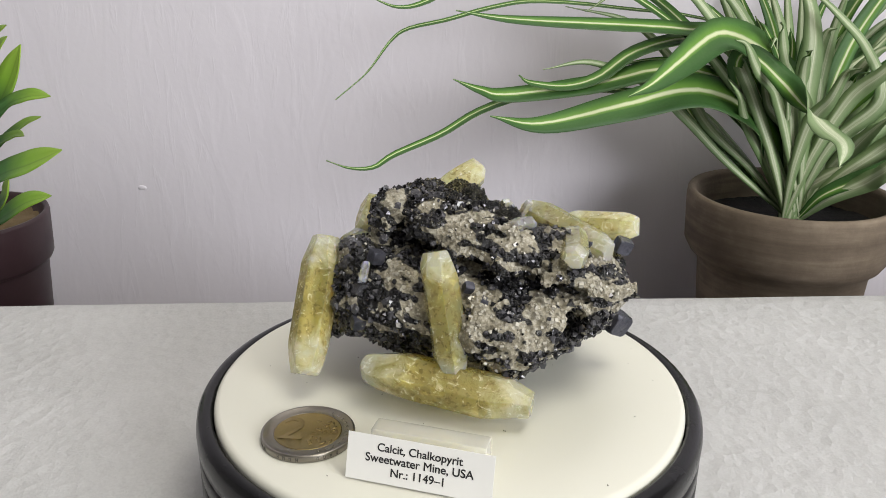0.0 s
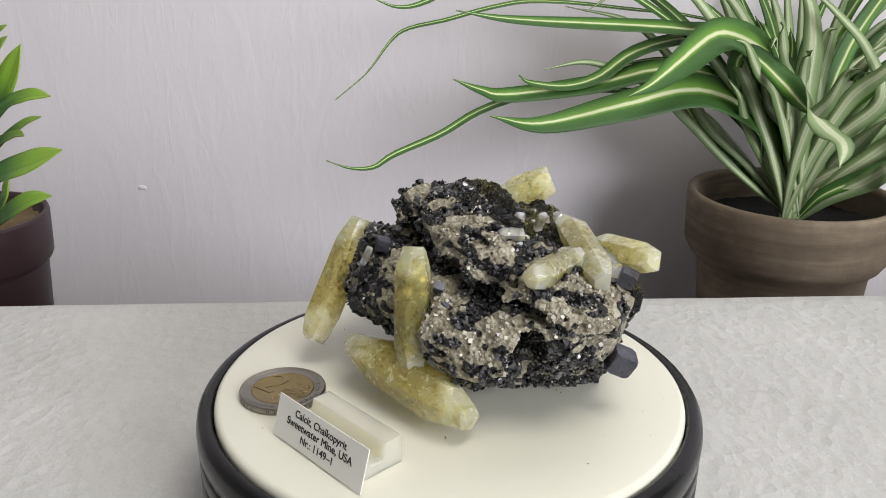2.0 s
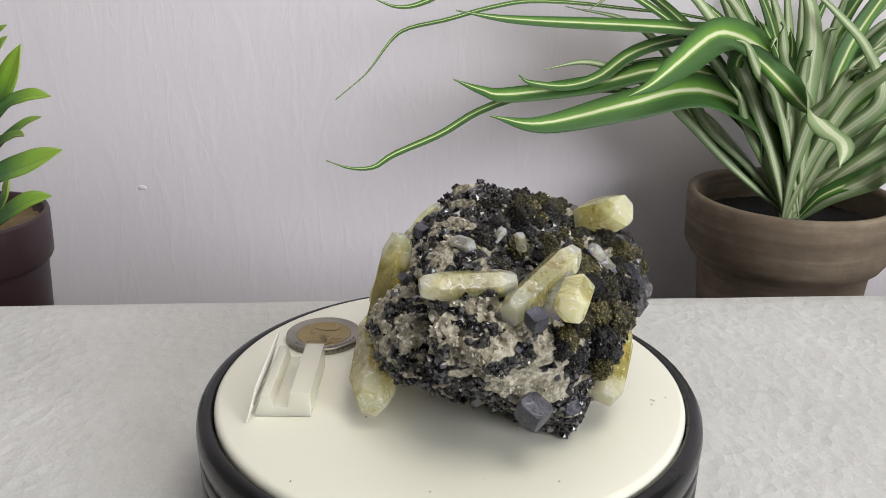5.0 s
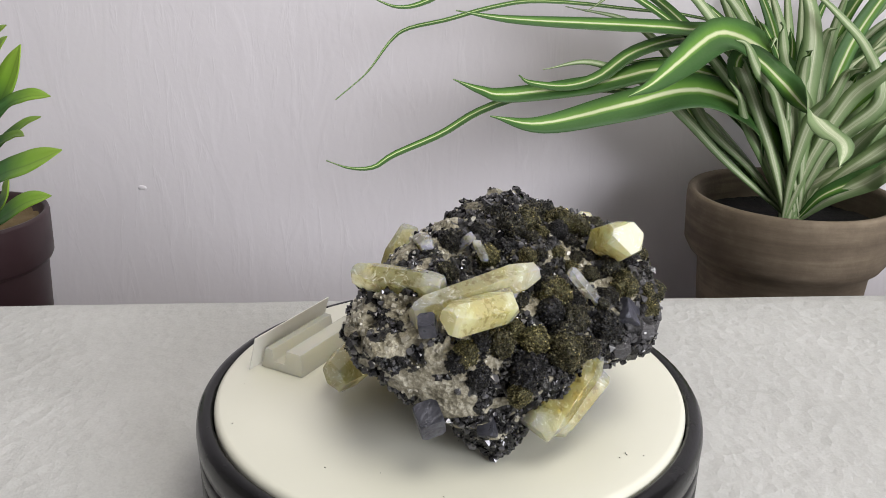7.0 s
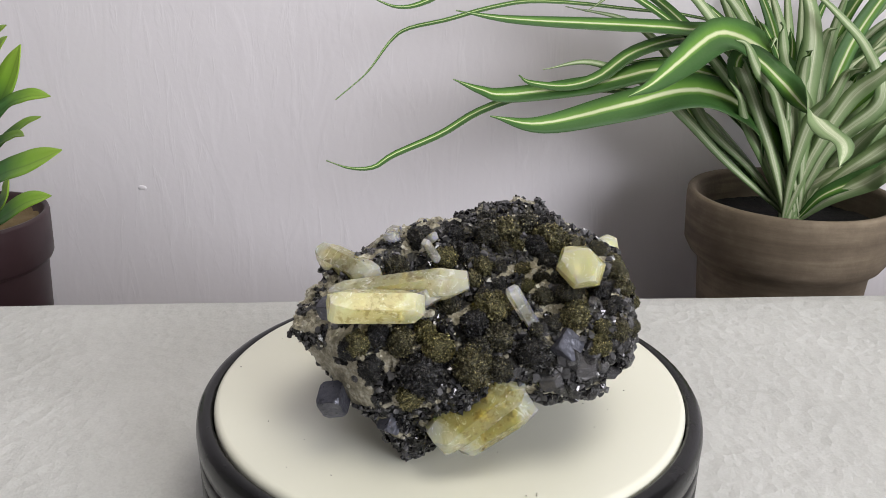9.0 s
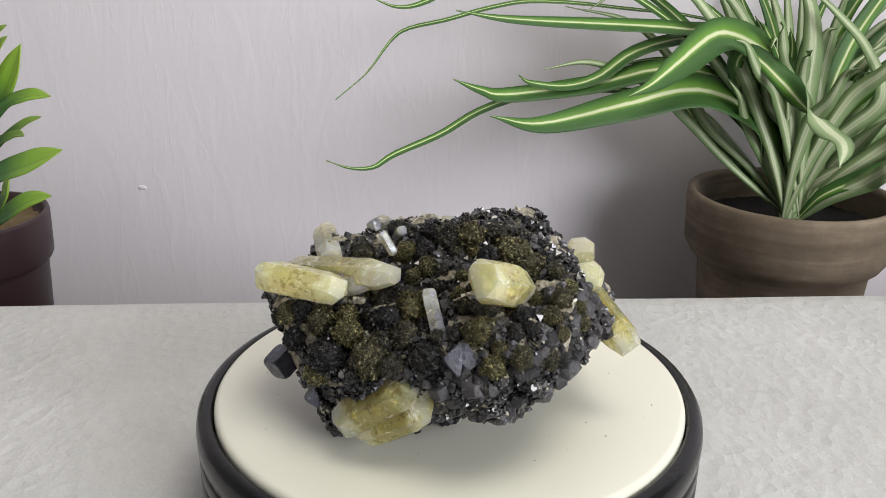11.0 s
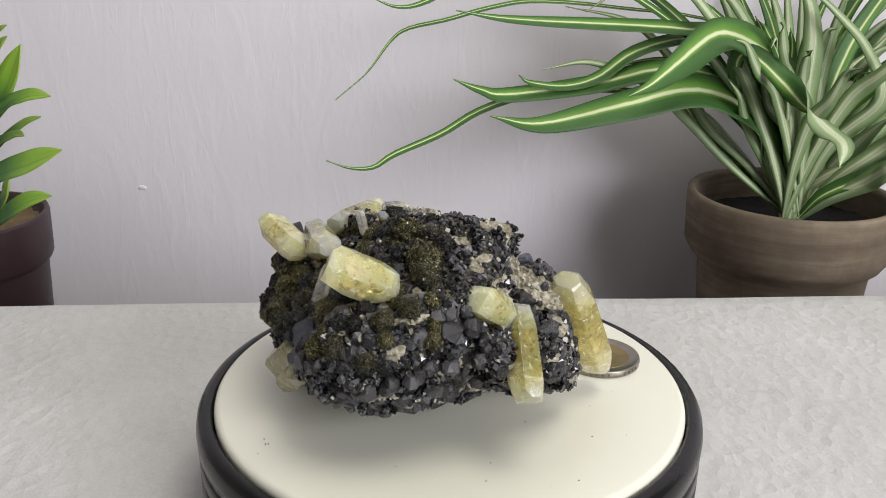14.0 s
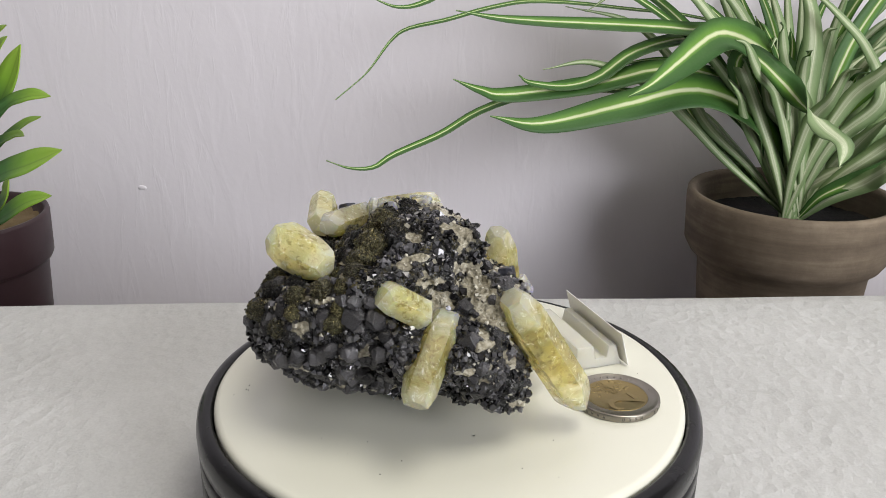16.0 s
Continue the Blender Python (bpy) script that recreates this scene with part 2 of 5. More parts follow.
INK = mat_plain("black_ink", (0.012, 0.012, 0.014), 0.6, 0.1, 400, 0.0)
CRUMB = mat_plain("dark_crumbs", (0.05, 0.045, 0.04), 0.6, 0.4, 900, 0.0)
ACRYLIC = mat_acrylic()
PLASTIC.node_tree.nodes["Principled BSDF"].inputs["Specular IOR Level"].default_value = 0.3
LAMP = mat_plain("lamp_opal", (0.8, 0.8, 0.78), 0.4, 0.02, 100, 0.0)


# ---- helpers for meshes ----
def link_mesh(name, bm, material, parent=None, label="", smooth=False, kind=""):
    me = bpy.data.meshes.new(name)
    bm.to_mesh(me)
    bm.free()
    for m in material if isinstance(material, (list, tuple)) else (material,):
        me.materials.append(m)
    if smooth:
        me.polygons.foreach_set("use_smooth", [True] * len(me.polygons))
    ob = new(name, me)
    ob.parent = parent
    return tagged(ob, label, kind=kind)


def part(name, bm, material, parent, label="", smooth=False, kind=""):
    return link_mesh(name, bm, material, parent, label, smooth, kind)


def thing(name, m, label, category, group=""):
    ob = new(name)
    ob.empty_display_size = 0.01
    ob.matrix_world = m
    return tagged(ob, label, category, group)


def box(x0, x1, y0, y1, z0, z1, bevel=0.0):
    bm = bmesh.new()
    m = Matrix.Translation(((x0 + x1) / 2, (y0 + y1) / 2, (z0 + z1) / 2)) @ Matrix.Diagonal((x1 - x0, y1 - y0, z1 - z0, 1))
    bmesh.ops.create_cube(bm, size=1, matrix=m)
    if bevel:
        bmesh.ops.bevel(bm, geom=bm.edges[:], offset=bevel, segments=2, affect="EDGES", profile=0.6)
    return bm


def lathe(profile, steps=96):
    """A body of revolution about z from (radius, height) pairs; radius 0 closes it."""
    bm = bmesh.new()
    rings = []
    for r, z in profile:
        if r < 1e-6:
            rings.append([bm.verts.new((0, 0, z))] * steps)
        else:
            rings.append([bm.verts.new((r * math.cos(2 * math.pi * i / steps), r * math.sin(2 * math.pi * i / steps), z)) for i in range(steps)])
    for a, b in zip(rings, rings[1:]):
        for i in range(steps):
            j = (i + 1) % steps
            quad = []
            for v in (a[i], a[j], b[j], b[i]):
                if v not in quad:
                    quad.append(v)
            if len(quad) > 2:
                bm.faces.new(quad)
    bmesh.ops.recalc_face_normals(bm, faces=bm.faces[:])
    return bm


def lettering(text, width, name, parent, m, material, spacing=1.0, weight=0.0):
    """A line of flat raised letters, centred on its pose, as wide as given."""
    cu = bpy.data.curves.new("letters", "FONT")
    cu.body, cu.align_x, cu.align_y, cu.extrude, cu.space_character = text, "CENTER", "CENTER", 0.01, spacing
    cu.bevel_depth, cu.bevel_resolution = weight, 0
    ob = new("letters", cu)
    bpy.context.view_layer.update()
    me = bpy.data.meshes.new_from_object(ob.evaluated_get(bpy.context.evaluated_depsgraph_get()))
    bpy.data.objects.remove(ob)
    bpy.data.curves.remove(cu)
    xs = [v.co.x for v in me.vertices]
    k = width / (max(xs) - min(xs))
    me.transform(m @ Matrix.Diagonal((k, k, min(k, 0.004), 1)))
    me.materials.clear()
    me.materials.append(material)
    ob = new(name, me)
    ob.parent = parent
    return ob


# ---- the place ----
def sheet(x0, x1, y0, y1, nx, ny, z):
    bm = bmesh.new()
    grid = [[bm.verts.new((x0 + (x1 - x0) * i / nx, y0 + (y1 - y0) * j / ny, z(x0 + (x1 - x0) * i / nx, y0 + (y1 - y0) * j / ny))) for j in range(ny + 1)] for i in range(nx + 1)]
    for i in range(nx):
        for j in range(ny):
            bm.faces.new((grid[i][j], grid[i + 1][j], grid[i + 1][j + 1], grid[i][j + 1]))
    return bm


# Display board covered in white paper; its back edge runs slightly askew.
def paper_z(x, y):
    return 0.0006 * noise.noise((x * 9, y * 9, 0.3)) + 0.0003 * noise.noise((x * 31, y * 31, 4.1)) - 0.0005


def paper_cover():
    bm = bmesh.new()
    nx, ny = 150, 70
    rows = []
    for i in range(nx + 1):
        x = -0.75 + 1.5 * i / nx
        back = 0.1425 + 0.06 * x + 0.0007 * noise.noise((x * 25, 2.0, 0.0))
        row = []
        for j in range(ny + 1):
            y = -0.62 + (back + 0.62) * j / ny
            row.append(bm.verts.new((x, y, paper_z(x, y))))
        for dy, dz in ((0.0012, -0.0006), (0.0018, -0.002), (0.002, -0.03), (0.002, -0.098)):
            row.append(bm.verts.new((x, back + dy, paper_z(x, back) + dz)))
        rows.append(row)
    for a, b in zip(rows, rows[1:]):
        for j in range(len(a) - 1):
            bm.faces.new((a[j], b[j], b[j + 1], a[j + 1]))
    return bm


board = thing("display_board", pose(0, 0, 0), "low raised board covered with white embossed paper", "display stand")
part("paper_cover", paper_cover(), PAPER, board, "white embossed tissue paper with faint creases", True)
part("core", box(-0.74, 0.74, -0.61, 0.085, -0.10, -0.004), SHELF, board)
tagged(link_mesh("shelf", box(-1.5, 1.5, -0.62, 0.329, -0.14, -0.10, 0.002), SHELF), "dark wooden table top under the board", kind="structure")
tagged(link_mesh("wall_north", box(-1.5, 1.5, 0.330, 0.45, -0.9, 1.7), WALL), "rough painted plaster wall, tinted mauve for the bluish shade on it", kind="structure")
tagged(link_mesh("wall_south", box(-1.6, 1.6, -2.1, -2.0, -0.9, 1.7), ROOM), "plain painted room wall", kind="structure")
tagged(link_mesh("wall_west", box(-1.6, -1.5, -2.0, 0.45, -0.9, 1.7), ROOM), "plain painted room wall", kind="structure")
tagged(link_mesh("floor", box(-1.6, 1.6, -2.1, 0.45, -1.0, -0.9), SHELF), "dark room floor", kind="structure")
tagged(link_mesh("ceiling", box(-1.6, 1.6, -2.1, 0.45, 1.7, 1.8), ROOM), "plain white ceiling", kind="structure")


# Unseen wall, made with a gap for the added side light.
def east_wall():
    bm = bmesh.new()
    for y0, y1, z0, z1 in ((-2.0, -1.8, -0.9, 1.7), (-0.6, 0.45, -0.9, 1.7), (-1.8, -0.6, -0.9, 0.15), (-1.8, -0.6, 1.35, 1.7)):
        bmesh.ops.create_cube(bm, size=1, matrix=Matrix.Translation((1.55, (y0 + y1) / 2, (z0 + z1) / 2)) @ Matrix.Diagonal((0.1, y1 - y0, z1 - z0, 1)))
    return bm


tagged(link_mesh("wall_east", east_wall(), ROOM), "plain wall added out of view, with an opening behind the side light", kind="structure")
# Unseen lamp body, added above the overhead area light.
lamp = thing("added_lamp_body", pose(0.38, -0.38, 1.7), "round white lamp body added overhead, out of view", "lamp")
part("shade", lathe([(0, 0), (0.40, 0), (0.40, -0.03), (0.38, -0.05), (0, -0.055)], 48), LAMP, lamp)
part("canopy", lathe([(0, 0), (0.42, 0), (0.42, -0.012), (0, -0.012)], 48), ROOM, lamp)


# A raised blob in the plaster.
def blob_of_plaster():
    bm = bmesh.new()
    bmesh.ops.create_icosphere(bm, subdivisions=2, radius=1, matrix=pose(-0.2189, 0.3301, 0.0014) @ Matrix.Diagonal((0.0034, 0.0005, 0.0020, 1)))
    for v in bm.verts:
        v.co += 0.0003 * noise.noise_vector(v.co * 900)
    return bm


tagged(link_mesh("plaster_blob", blob_of_plaster(), WALL, None, "", True), "small raised blob in the painted plaster", "chip")

# ---- turntable ----
turntable = thing("turntable", pose(0, 0, 0), "round motor turntable with black base and white plate", "turntable")
part("base", lathe([(0, 0.0005), (0.0762, 0.0005), (0.077, 0.0015), (0.077, 0.0158), (0.0764, 0.0166), (0.0757, 0.0170), (0.0757, 0.0176), (0.0764, 0.0180), (0.077, 0.0188), (0.077, 0.0226),
                    (0.0766, 0.0234), (0.0757, 0.0238), (0.0757, 0.0245), (0, 0.0245)]), PLASTIC, turntable, "black plastic base with two grooves", True)
part("rim", lathe([(0.0722, 0.0245), (0.0764, 0.0245), (0.0771, 0.0255), (0.0772, 0.0290), (0.0768, 0.0315), (0.0758, 0.0330), (0.0745, 0.0336), (0.0732, 0.0336), (0.0725, 0.0332), (0.0722, 0.0325), (0.0722, 0.0245)]),
     PLASTIC, turntable, "glossy black rounded rim", True)
plate = part("plate", lathe([(0, -0.010), (0.0716, -0.010), (0.0718, -0.0022), (0.0715, -0.0010), (0.0708, -0.0003), (0.0698, 0.0), (0.05, 0.0), (0, 0.0)], 160), PLATE, turntable, "smooth warm white rotating plate", True)


def crumbs():
    bm = bmesh.new()
    rng = random.Random(5)
    for i in range(26):
        a, r = rng.uniform(0, 6.283), 0.068 * math.sqrt(rng.uniform(0.1, 1))
        s = rng.choice((0.00009, 0.00012, 0.00015, 0.0002))
        bmesh.ops.create_icosphere(bm, subdivisions=1, radius=s, matrix=pose(r * math.cos(a), r * math.sin(a), 0.6 * s, rng.uniform(0, 90), 0, rng.uniform(0, 180)) @ Matrix.Diagonal((rng.uniform(1, 2.2), 1, 0.7, 1)))
    for x, y in ((28.5, 54.9), (29.2, 55.3), (31.0, 53.5), (-52.1, 33.3), (15.8, -29.8), (15.4, -29.4), (-31, 44)):
        bmesh.ops.create_icosphere(bm, subdivisions=1, radius=0.00019, matrix=pose(x / 1000, y / 1000, 0.0002))
    return bm


part("crumbs", crumbs(), CRUMB, plate, "tiny dark mineral crumbs", kind="stuff")

# ---- coin ----
COIN_AT = pose(-0.03875, -0.0337, PLATE_Z + 0.00005, 0, 0, -4)
coin = thing("coin", COIN_AT, "two-tone two euro coin lying flat on the plate", "coin")
part("ring", lathe([(0.0093, 0.0004), (0.0126, 0.0), (0.01275, 0.0001), (0.012875, 0.0003), (0.012875, 0.0019), (0.01275, 0.0021), (0.0125, 0.0022), (0.0122, 0.0022), (0.0120, 0.00195), (0.0095, 0.00185), (0.0093, 0.0018), (0.0093, 0.0004)]),
     SILVER, coin, "dull silver outer ring", True)
part("core", lathe([(0, 0.0003), (0.0093, 0.0003), (0.00928, 0.0018), (0.0091, 0.0019), (0.0089, 0.0018), (0, 0.0018)]), GOLD, coin, "worn brass coloured centre", True)
lettering("2", 0.0066, "numeral", coin, pose(-0.0042, 0.0002, 0.0019), GOLD)
lettering("EURO", 0.0076, "lettering", coin, pose(0.0046, -0.0004, 0.00188, 0, 0, 8), GOLD)


def relief(n, build):
    bm = bmesh.new()
    rng = random.Random(n)
    build(bm, rng)
    return bm


def map_relief(bm, rng):
    for i in range(30):
        x, y = rng.uniform(0.0015, 0.0078), rng.uniform(-0.0058, 0.0066)
        if math.hypot(x, y) < 0.0083 and abs(y + 0.0004) > 0.0013:
            bmesh.ops.create_icosphere(bm, subdivisions=2, radius=1, matrix=pose(x, y, 0.0018, 0, 0, rng.uniform(0, 180)) @ Matrix.Diagonal((rng.uniform(0.0005, 0.0012), rng.uniform(0.0003, 0.0006), 0.00014, 1)))


def stars(bm, rng):
    for i in range(12):
        a = radians(-62 + i * 11.3)
        bmesh.ops.create_icosphere(bm, subdivisions=1, radius=1, matrix=pose(0.0107 * math.cos(a), 0.0107 * math.sin(a), 0.0019) @ Matrix.Diagonal((0.0005, 0.0005, 0.00016, 1)))


# Engraved strokes set on the edge as small dark blocks.
def edge_marks(bm, rng):
    for i in range(44):
        if i % 6 in (4, 5):
            continue
        a = 2 * math.pi * i / 44
        for d in (-0.018, 0.018):
            bmesh.ops.create_cube(bm, size=1, matrix=Matrix.Rotation(a + d, 4, "Z") @ Matrix.Translation((0.01288, 0, 0.0011)) @ Matrix.Diagonal((0.0001, 0.00016, rng.uniform(0.0007, 0.0011), 1)))
        bmesh.ops.create_cube(bm, size=1, matrix=Matrix.Rotation(a, 4, "Z") @ Matrix.Translation((0.01288, 0, 0.0011 + rng.choice((-0.0004, 0, 0.0004)))) @ Matrix.Diagonal((0.0001, 0.0006, 0.00016, 1)))


part("map_relief", relief(1, map_relief), GOLD, coin, "", True)
part("stars", relief(2, stars), SILVER, coin, "", True)
part("edge_marks", relief(3, edge_marks), EDGE_DARK, coin, "dark engraved strokes round the edge")

# ---- name card and its clear stand ----
CARD_AT = pose(-0.0078, -0.0577, PLATE_Z, 0, 0, -15.8)
stand = thing("card_stand", CARD_AT, "clear acrylic card stand with a slot", "card holder")


def stand_body():
    bm = bmesh.new()
    prof = [(0.0012, 0.0001), (0.0176, 0.0001), (0.0176, 0.0080), (0.0118, 0.0080), (0.0108, 0.0032), (0.0068, 0.0032), (0.0060, 0.0072), (0.0034, 0.0072)]
    ends = [[bm.verts.new((x, y, z)) for y, z in prof] for x in (-0.0165, 0.0148)]
    bm.faces.new(ends[0][::-1])
    bm.faces.new(ends[1])
    n = len(prof)
    for i in range(n):
        bm.faces.new((ends[0][i], ends[0][(i + 1) % n], ends[1][(i + 1) % n], ends[1][i]))
    bmesh.ops.recalc_face_normals(bm, faces=bm.faces[:])
    bmesh.ops.bevel(bm, geom=bm.edges[:], offset=0.00025, segments=2, affect="EDGES", profile=0.6)
    return bm


part("holder", stand_body(), ACRYLIC, stand)
LEAN = pose(0, 0, 0.0006, -16, 0, 0)
card = thing("name_card", CARD_AT, "white printed name card leaning on a clear stand", "label")
sheet_bm = box(-0.0191, 0.0191, -0.00015, 0.00015, 0, 0.0120, 0.00005)
sheet_bm.transform(LEAN)
part("sheet", sheet_bm, CARD, card)
UPRIGHT = LEAN @ pose(0, -0.00019, 0, 90, 0, 0)
lettering("Calcit, Chalkopyrit", 0.0222, "lettering", card, UPRIGHT @ pose(0, 0.0091, 0), INK, weight=0.014)
lettering("Sweetwater Mine, USA", 0.0282, "lettering", card, UPRIGHT @ pose(0, 0.0062, 0), INK, weight=0.014)
lettering("Nr.: 1149\u20131", 0.0138, "lettering", card, UPRIGHT @ pose(0, 0.0031, 0), INK, weight=0.014)

# ---- mineral specimen ----
# Rock: a field of blended lumps, in millimetres over the plate's centre.
LUMPS, HOLLOWS = [], []


def lump(x, y, z, a, b, c, rx, ry, rz):
    LUMPS.append(((x, y, z), (a, b, c), (rx, ry, rz)))


def hollow(x, y, z, a, b, c, rx, ry, rz):
    HOLLOWS.append(((x, y, z), (a, b, c), (rx, ry, rz)))


lump(20, -15, 25, 14, 10, 10, -29, -24, 24)
lump(-8, 22, 36, 19, 19, 18, -17, 10, -1)
lump(33, 17, 21, 14, 14, 14, 50, 9, 25)
lump(-4, 8, 32, 18, 18, 18, 15, -49, 48)
lump(-22, 9, 27, 15, 16, 15, -23, 6, 11)
lump(-3, 29, 22, 13, 18, 13, 22, 23, 2)
lump(-4, -7, 27, 25, 12, 12, -45, 7, -18)
lump(2, 11, 22, 24, 19, 19, -29, 21, 19)
lump(21, 35, 27, 21, 11, 11, -44, 8, -43)
lump(-29, 28, 29, 8, 11, 8, 15, 48, -16)
lump(23, 17, 18, 18, 18, 18, -44, -6, 12)
lump(-8, 43, 34, 18, 12, 12, 14, 17, 36)
lump(5, 43, 29, 14, 14, 14, -8, 48, 31)
lump(25, -4, 27, 19, 16, 16, -39, -22, 22)
lump(10, 10, 29, 22, 23, 22, 9, 27, 50)
lump(42, 5, 30, 11, 15, 11, -6, 34, -9)
lump(-36, 14, 28, 6, 8, 10, 0, 10, 20)
lump(-36, 10, 17, 5, 6, 7, 0, 15, 0)
lump(15, -1, 46, 32, 10, 5.0, 11, 11.5, -20)
hollow(2, -13, 41.2, 32, 10, 2.6, -4, 10, -25)
hollow(-22, -2, 46, 10, 9, 3, 0, 10, -25)
hollow(29, -19, 37, 14, 8, 1.9, -4, 8, -14)
hollow(34, -18, 22, 6, 9, 9, 0, 0, 20)
hollow(36, -14, 8, 10, 10, 8, 0, 0, 20)
hollow(-27, 47, 33, 9, 5, 3.5, 0, 10, 40)


def turn(rx, ry, rz):
    x, y, z = radians(rx), radians(ry), radians(rz)
    a = np.array([[1, 0, 0], [0, math.cos(x), -math.sin(x)], [0, math.sin(x), math.cos(x)]])
    b = np.array([[math.cos(y), 0, math.sin(y)], [0, 1, 0], [-math.sin(y), 0, math.cos(y)]])
    c = np.array([[math.cos(z), -math.sin(z), 0], [math.sin(z), math.cos(z), 0], [0, 0, 1]])
    return c @ b @ a


def blob(spec, p, power=4):
    centre, radii, angles = spec
    u = np.abs((p - np.array(centre)) @ turn(*angles)) / np.array(radii)
    u = u * u
    if power == 4:
        n = np.sqrt(np.sqrt((u * u).sum(-1)))
    else:
        n = np.sqrt(u.sum(-1))
    return (1 - n) * min(radii)


def field(p):
    """Depth under the rock's surface, in millimetres, at the points p."""
    g = np.stack([blob(s, p) for s in LUMPS])
    top = g.max(0)
    f = top + 1.5 * np.log(np.exp((g - top) / 1.5).sum(0))
    for s in HOLLOWS:
        f = np.minimum(f, -blob(s, p, 2))
    return f


PALES = []


def pale(x, y, z, r):
    PALES.append((x, y, z, r))


pale(55, 11, 28, 9), pale(43, -6, 42, 4), pale(51, -5, 36, 9), pale(23, -25, 28, 7), pale(24, -20, 37, 7), pale(-19, 0, 45, 4)
pale(30, -22, 31, 6), pale(7, -3, 52, 4), pale(7, -8, 47, 5), pale(-14, -11, 38, 6), pale(9, -20, 35, 9), pale(4, -21, 19, 8)
pale(15, -28, 21, 6), pale(37, -15, 37, 10), pale(16, -10, 49, 7), pale(-17, 11, 56, 5), pale(4, -4, 49, 7), pale(-10, -18, 31, 6)
pale(46, -12, 34, 6), pale(-26, 10, 45, 6), pale(-33, 11, 40, 6), pale(-27, 22, 40, 5), pale(-8, 4, 53, 3), pale(-34, 6, 40, 3)
pale(8, 50, 43, 4), pale(11, 39, 46, 4), pale(-10, 57, 28, 2)


def lattice_noise(p, cell, seed):
    """Smooth random values from -1 to 1 at the points p."""
    rng = np.random.default_rng(seed)
    table = rng.uniform(-1, 1, 4096)
    q = p / cell + 50.0
    i = np.floor(q).astype(np.int64)
    f = q - i
    f = f * f * (3 - 2 * f)
    out = np.zeros(p.shape[:-1])
    for dx in (0, 1):
        for dy in (0, 1):
            for dz in (0, 1):
                h = ((i[..., 0] + dx) * 73856093 ^ (i[..., 1] + dy) * 19349663 ^ (i[..., 2] + dz) * 83492791) & 4095
                w = (f[..., 0] if dx else 1 - f[..., 0]) * (f[..., 1] if dy else 1 - f[..., 1]) * (f[..., 2] if dz else 1 - f[..., 2])
                out += w * table[h]
    return out


def nets(f, lo, step):
    """The surface f = 0 as vertices and quads, by surface nets."""
    inside = f > 0
    cells = [inside[x:x + inside.shape[0] - 1, y:y + inside.shape[1] - 1, z:z + inside.shape[2] - 1] for x in (0, 1) for y in (0, 1) for z in (0, 1)]
    count = sum(c.astype(np.int8) for c in cells)
    active = (count > 0) & (count < 8)
    index = -np.ones(active.shape, np.int64)
    at = np.argwhere(active)
    index[active] = np.arange(len(at))
    total, hits = np.zeros((len(at), 3)), np.zeros(len(at))
    corner = [np.array((x, y, z)) for x in (0, 1) for y in (0, 1) for z in (0, 1)]
    for a in corner:
        for axis in range(3):
            if a[axis]:
                continue
            b = a.copy()
            b[axis] = 1
            fa, fb = f[tuple((at + a).T)], f[tuple((at + b).T)]
            cross = (fa > 0) != (fb > 0)
            s = np.where(cross, fa / np.where(cross, fa - fb, 1), 0)
            point = at + a + (b - a) * s[:, None]
            total[cross] += point[cross]
            hits[cross] += 1
    verts = lo + step * total / hits[:, None]
    quads = []
    for axis in range(3):
        u, v = (axis + 1) % 3, (axis + 2) % 3
        one, two = [slice(1, -1)] * 3, [slice(1, -1)] * 3
        one[axis], two[axis] = slice(0, -1), slice(1, None)
        a, b = inside[tuple(one)], inside[tuple(two)]
        for flip in (False, True):
            e = np.argwhere((a & ~b) if not flip else (~a & b))
            off = np.ones(3, np.int64)
            off[axis] = 0
            e = e + off
            du, dv = np.zeros(3, np.int64), np.zeros(3, np.int64)
            du[u], dv[v] = 1, 1
            ring = [e - du - dv, e - dv, e, e - du]
            ids = np.stack([index[tuple(r.T)] for r in ring], 1)
            quads.append(ids[:, ::-1] if flip else ids)
    q = np.concatenate(quads)
    return verts, q[(q >= 0).all(1)]


def largest(verts, quads):
    """The largest connected piece of a surface."""
    label = np.arange(len(verts))
    for _ in range(400):
        low = label[quads].min(1)
        before = label.copy()
        for k in range(4):
            np.minimum.at(label, quads[:, k], low)
        label = np.minimum(label, label[label])
        if (label == before).all():
            break
    names, counts = np.unique(label, return_counts=True)
    keep = label == names[counts.argmax()]
    index = np.cumsum(keep) - 1
    return verts[keep], index[quads[keep[quads].all(1)]]


# The flat cleaved face at the specimen's narrow end.
CLEFT_AT, CLEFT_FACING = np.array((50.5, 4.0, 22.0)), np.array((0.962, 0.1, -0.253))


def rock_surface():
    step = 0.62
    lo, hi = np.array((-48.0, -36.0, 0.2)), np.array((62.0, 68.0, 62.0))
    axes = [np.arange(a, b, step) for a, b in zip(lo, hi)]
    p = np.stack(np.meshgrid(*axes, indexing="ij"), -1)
    f = field(p)
    f = f + 1.5 * lattice_noise(p, 7.0, 1) + 0.9 * lattice_noise(p, 2.6, 2) + 0.45 * lattice_noise(p, 1.3, 3) - 0.9
    f = np.minimum(f, p[..., 2] - 0.8)
    f = np.minimum(f, ((CLEFT_AT - p) @ CLEFT_FACING) + 0.35 * lattice_noise(p, 3.0, 5))
    return largest(*nets(f, lo, step))


